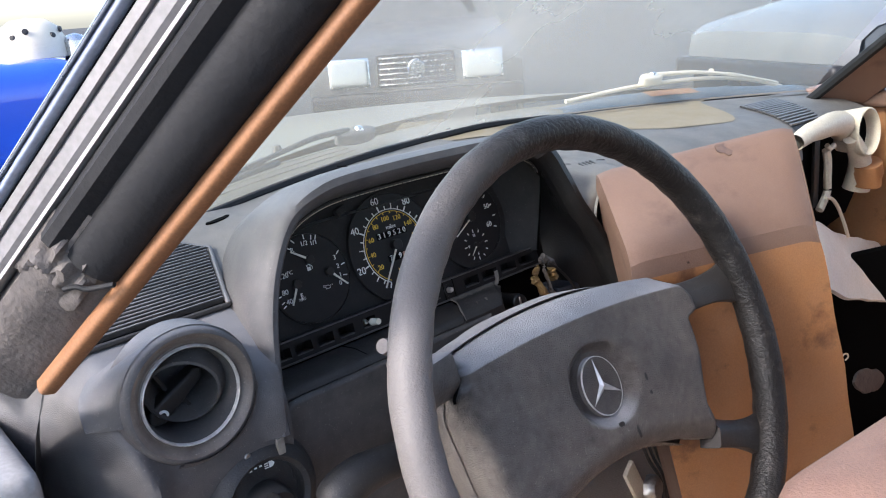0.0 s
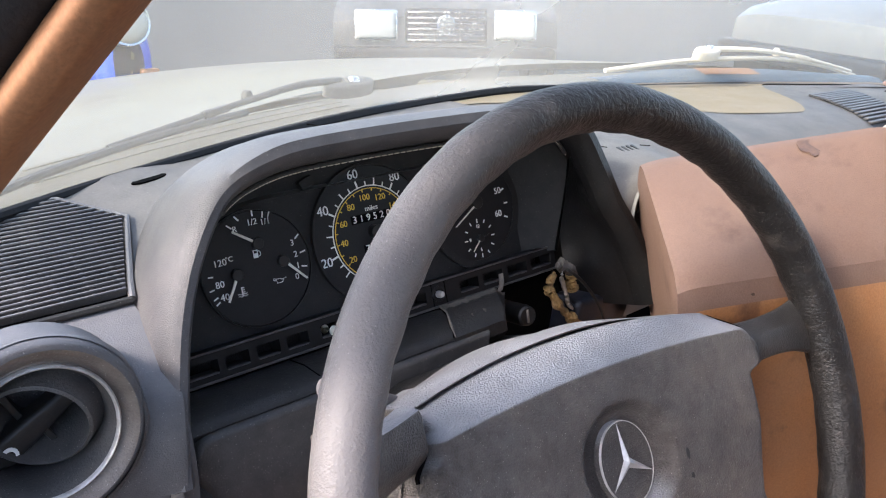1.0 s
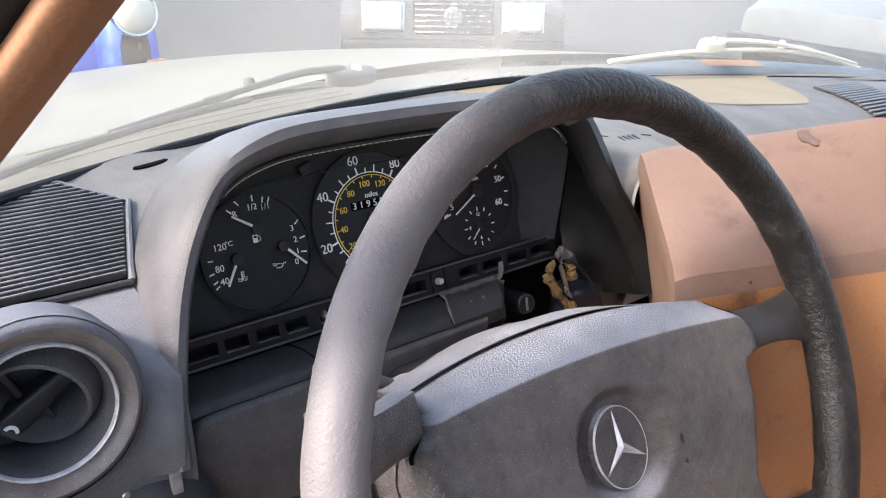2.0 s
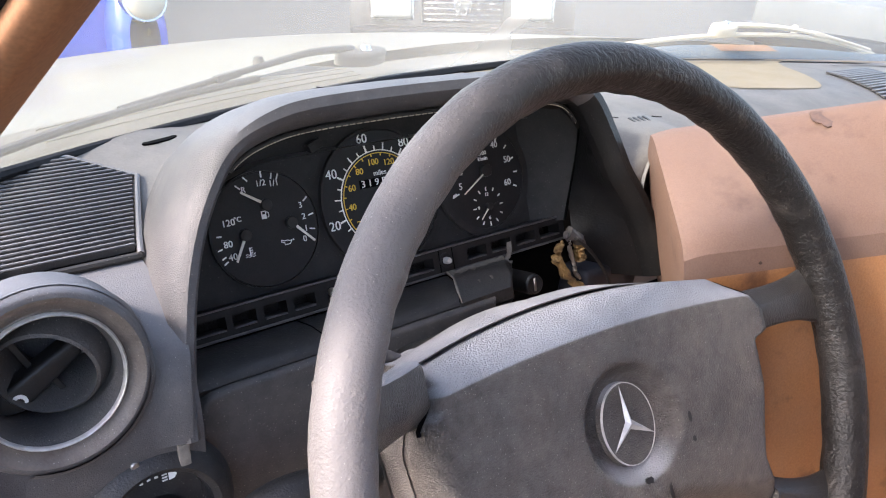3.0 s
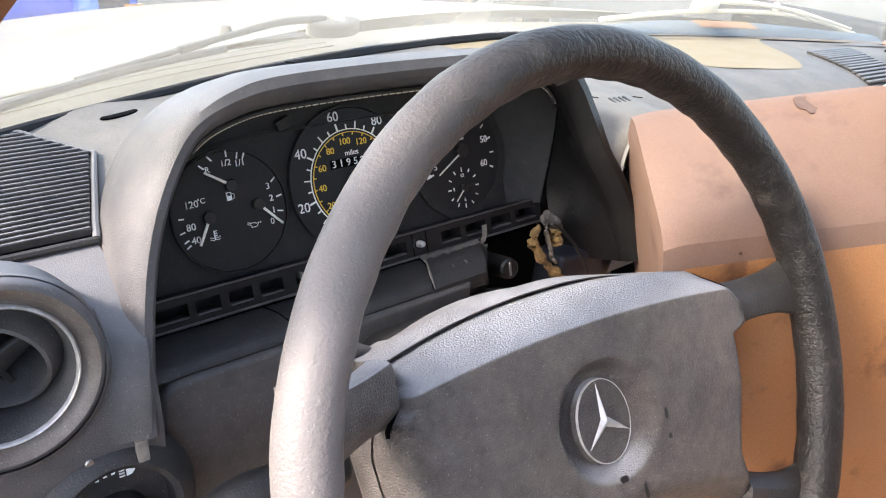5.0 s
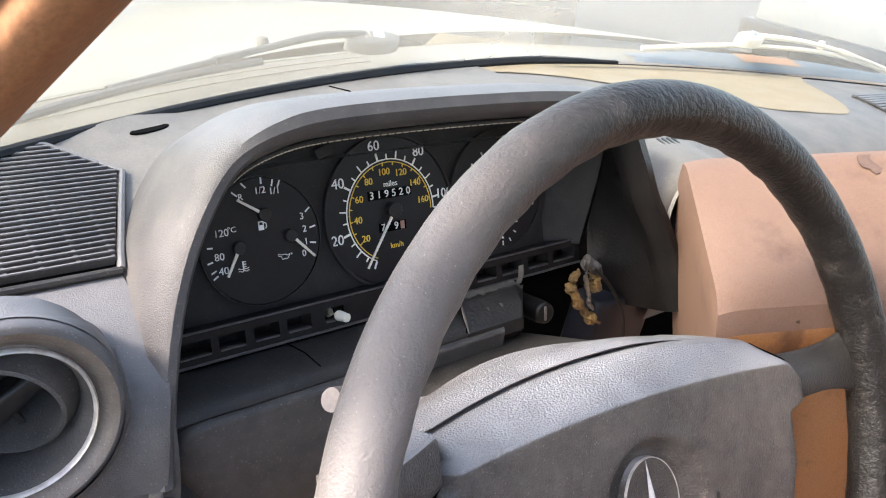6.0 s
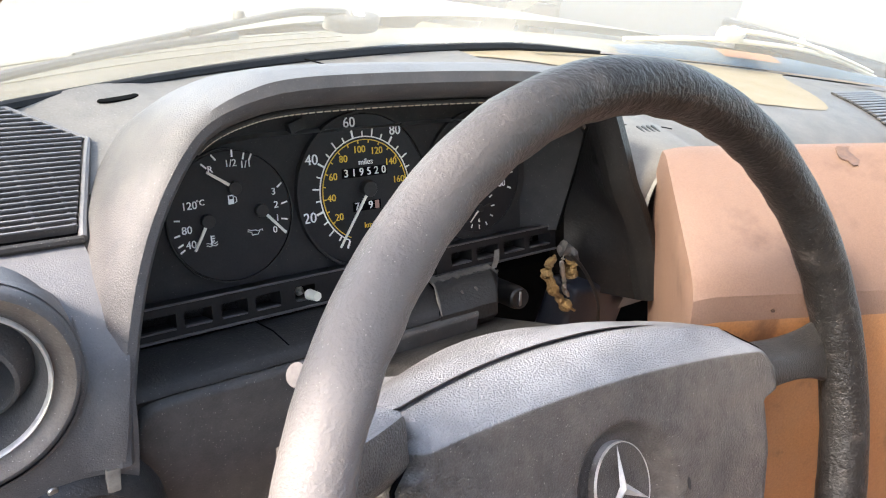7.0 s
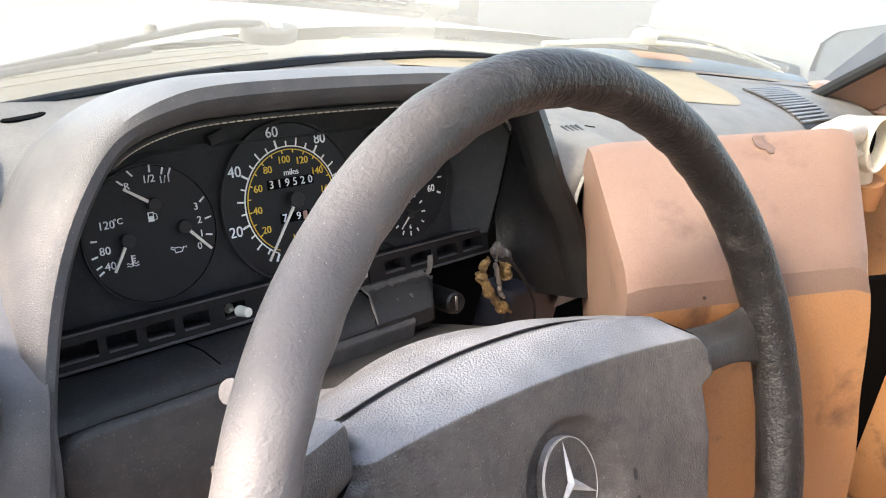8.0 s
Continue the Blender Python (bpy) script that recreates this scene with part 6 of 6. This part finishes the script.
lone("loose_disc", prism(disc_edge, 0.0, 0.004, 0.001, 2, m=pose(0.440, 0.095, 0.492, 78, 20, 0)), GRIMY, Matrix(), "worn grey scrap lying in the footwell", "scrap")
lone("wire_end", tube(smooth_curve([(0.335, 0.10, 0.569), (0.345, 0.10, 0.5725), (0.358, 0.10, 0.568), (0.362, 0.10, 0.561), (0.352, 0.10, 0.560)], 5), 0.0012, 6), BEIGE, Matrix(), "thin pale wire end sticking out of the footwell", "wire")
# pedal gear seen under the wheel
pedals = thing("pedal_bracket", pose(-0.12, 0.17, 0.56), "bare metal pedal bracket with cables under the column", "bracket")
part("plate", box(0.022, 0.006, 0.075, 0.002, 2, m=pose(-0.008, -0.022, 0.008, 0, -32, 10)), BEIGE, pedals, "pale metal plate")
part("bolt_head", lathe([(0.0, 0.008), (0.012, 0.007), (0.016, 0.002), (0.017, -0.006)], 8, pose(0.022, -0.028, -0.012, 78, 0, 10)), STEEL, pedals)
for k in range(3):
    part("cable", tube(smooth_curve([(0.01 + 0.010 * k, -0.02, 0.05), (0.028 + 0.009 * k, -0.018, 0.018), (0.060 + 0.006 * k, -0.015, -0.03), (0.075 + 0.004 * k, -0.01, -0.09)], 5), 0.0022, 8), BLACK if k % 2 else WORN, pedals)

# demister grille and dark slot on the passenger side
right_grille = thing("defrost_grille", pose(0, 0, 0), "slatted grey demister grille on the passenger side of the dashboard", "grille")


def right_top(x, y):
    return between(((0.19, 0.908), (0.21, 0.922), (0.24, 0.931), (0.28, 0.937), (0.33, 0.940)), y) - 0.02 * clamp01(x / 0.6)


part("grille_bed", grid([[Vector((x, y, right_top(x, y) + 0.0022)) for x in (0.352 + 0.42 * (y - 0.20), 0.40 + 0.42 * (y - 0.20), 0.452 + 0.62 * (y - 0.20))] for y in (0.190, 0.205, 0.22, 0.24, 0.26, 0.28, 0.30, 0.308)]), VINYL_DARK, right_grille)
for k in range(14):
    y = 0.209 + 0.0078 * k
    x = 0.402 + 0.52 * (y - 0.20)
    part("slat", box(0.098 + 0.2 * (y - 0.20), 0.0056, 0.003, 0.0006, 1, m=pose(x, y, right_top(x, y) + 0.0026, 8, 1.9, 0)), VINYL, right_grille)
lone("dash_slot", grid([[glass_base(x) + Vector((0, -a, -0.0015 + 0.0028)) for a in (0.022, 0.028)] for x in (0.02 + 0.030 * k for k in range(14))]), VOID, Matrix(), "dark demister slot along the foot of the screen", "opening")
# ---- driver seat edge, column switch lever ----
seat = thing("driver_seat", pose(-0.37, -0.62, 0.28), "worn tan leather driver seat, backrest upright", "car seat")
part("seat_base", box(0.50, 0.42, 0.20, 0.06, 4, m=pose(0, 0.02, 0.16)), TAN_CLOTH, seat)
part("backrest", box(0.46, 0.14, 0.66, 0.03, 5, m=pose(0.014, 0.300, 0.357, -3, 0, -8)), TAN_CLOTH, seat)
part("button", lathe([(0.0, 0.003), (0.006, 0.002), (0.009, -0.001), (0.0095, -0.004)], 20, pose(-0.185, 0.375, 0.665, 90, 0, -5)), TAN, seat)
part("seat_rail", box(0.36, 0.42, 0.04, 0.01, m=pose(0, 0.05, 0.02)), BLACK, seat)
lever = thing("column_lever", pose(-0.52, 0.10, 0.815), "black padded lever below the steering column", "lever")
part("lever_grip", tube(smooth_curve([(-0.030, 0.032, -0.046), (-0.018, 0.030, -0.036), (0.000, 0.030, -0.030), (0.022, 0.030, -0.031), (0.060, 0.036, -0.040)], 5), [0.004, 0.011, 0.0145, 0.0165, 0.0175] + [0.0180 - 0.0003 * k for k in range(16)], 18), VINYL_DARK, lever)

# ---- small marks and wear ----
def blot(name, centre, normal, rx, ry, mat, parent, seed=1, label=""):
    """A thin uneven stain lying on a surface, as a part of its thing."""
    n = 26
    ring_ = []
    for k in range(n):
        a = 2 * math.pi * k / n
        w = 1 + 0.45 * noise.noise(Vector((math.cos(a) * 1.6, math.sin(a) * 1.6, seed * 3.1)))
        ring_.append((rx * w * math.cos(a), ry * w * math.sin(a)))
    q = Vector(normal).to_track_quat("Z", "Y").to_matrix().to_4x4()
    data = prism(ring_, -0.0006, 0.0003, m=Matrix.Translation(centre) @ q)
    return part(name, moved(data, parent.matrix_world.inverted()), mat, parent, label)


SPOT = material("dark_spot", (0.05, 0.025, 0.015), 0.6, (0.07, 0.035, 0.02), 60, 0.6)
PAD_SPOT = material("dark_grease", (0.014, 0.013, 0.014), 0.4, (0.025, 0.023, 0.023), 60, 0.7)
for k, (x, y, z, r) in enumerate(((-0.1938, 0.0485, 0.8852, 0.0013), (-0.150, 0.0290, 0.880, 0.0016), (-0.123, 0.0168, 0.866, 0.0012), (-0.105, 0.0088, 0.824, 0.0011))):
    blot("dark_spot", Vector((x, y, z)) + FRONT * 0.0045, FRONT, r, r * 0.7, SPOT, cushion, k)
blot("stain", cushion_point(0.64, 0.84) + Vector((0, 0, crown(0.64, 0.84) + 0.0002)), (-0.22, -0.28, 0.95), 0.0080, 0.0120, material("tan_stain", (0.105, 0.064, 0.050), 0.6, (0.155, 0.090, 0.065), 120, 0.9), cushion, 4)
WN_ = Matrix.Rotation(radians(66.8), 3, "X") @ Vector((-0.125, 0.10, 1.0)).normalized()
for k, (u, v, rx, ry, mat) in enumerate(((0.0357, -0.0127, 0.0011, 0.0032, PAD_SPOT), (0.0341, -0.0255, 0.0012, 0.0017, PAD_SPOT), (-0.0053, -0.0355, 0.0026, 0.0020, PAD_SPOT), (0.0074, -0.0469, 0.0010, 0.0050, PAD_SPOT))):
    blot("dark_spot", WHEEL @ Vector((u, v, pad_depth(u, v))) + WN_ * 0.0003, WN_, rx, ry, mat, wheel, k + 9)
part("seam_line", tube([(-0.394, 0.299, 0.9868), (-0.388, 0.283, 0.9870), (-0.379, 0.257, 0.9845)], 0.0005, 5), VOID, dash)
part("crack", tube([(-0.21, 0.322, 0.9700), (-0.205, 0.321, 0.9725), (-0.203, 0.312, 0.9735)], 0.0005, 5), VOID, dash)
part("crack", tube([(-0.128, 0.268, 0.9402), (-0.121, 0.258, 0.9402), (-0.112, 0.247, 0.9396)], 0.0004, 5), VOID, dash)
part("crack", tube([(-0.078, 0.236, 0.9390), (-0.072, 0.229, 0.9388)], 0.0005, 5), VOID, dash)
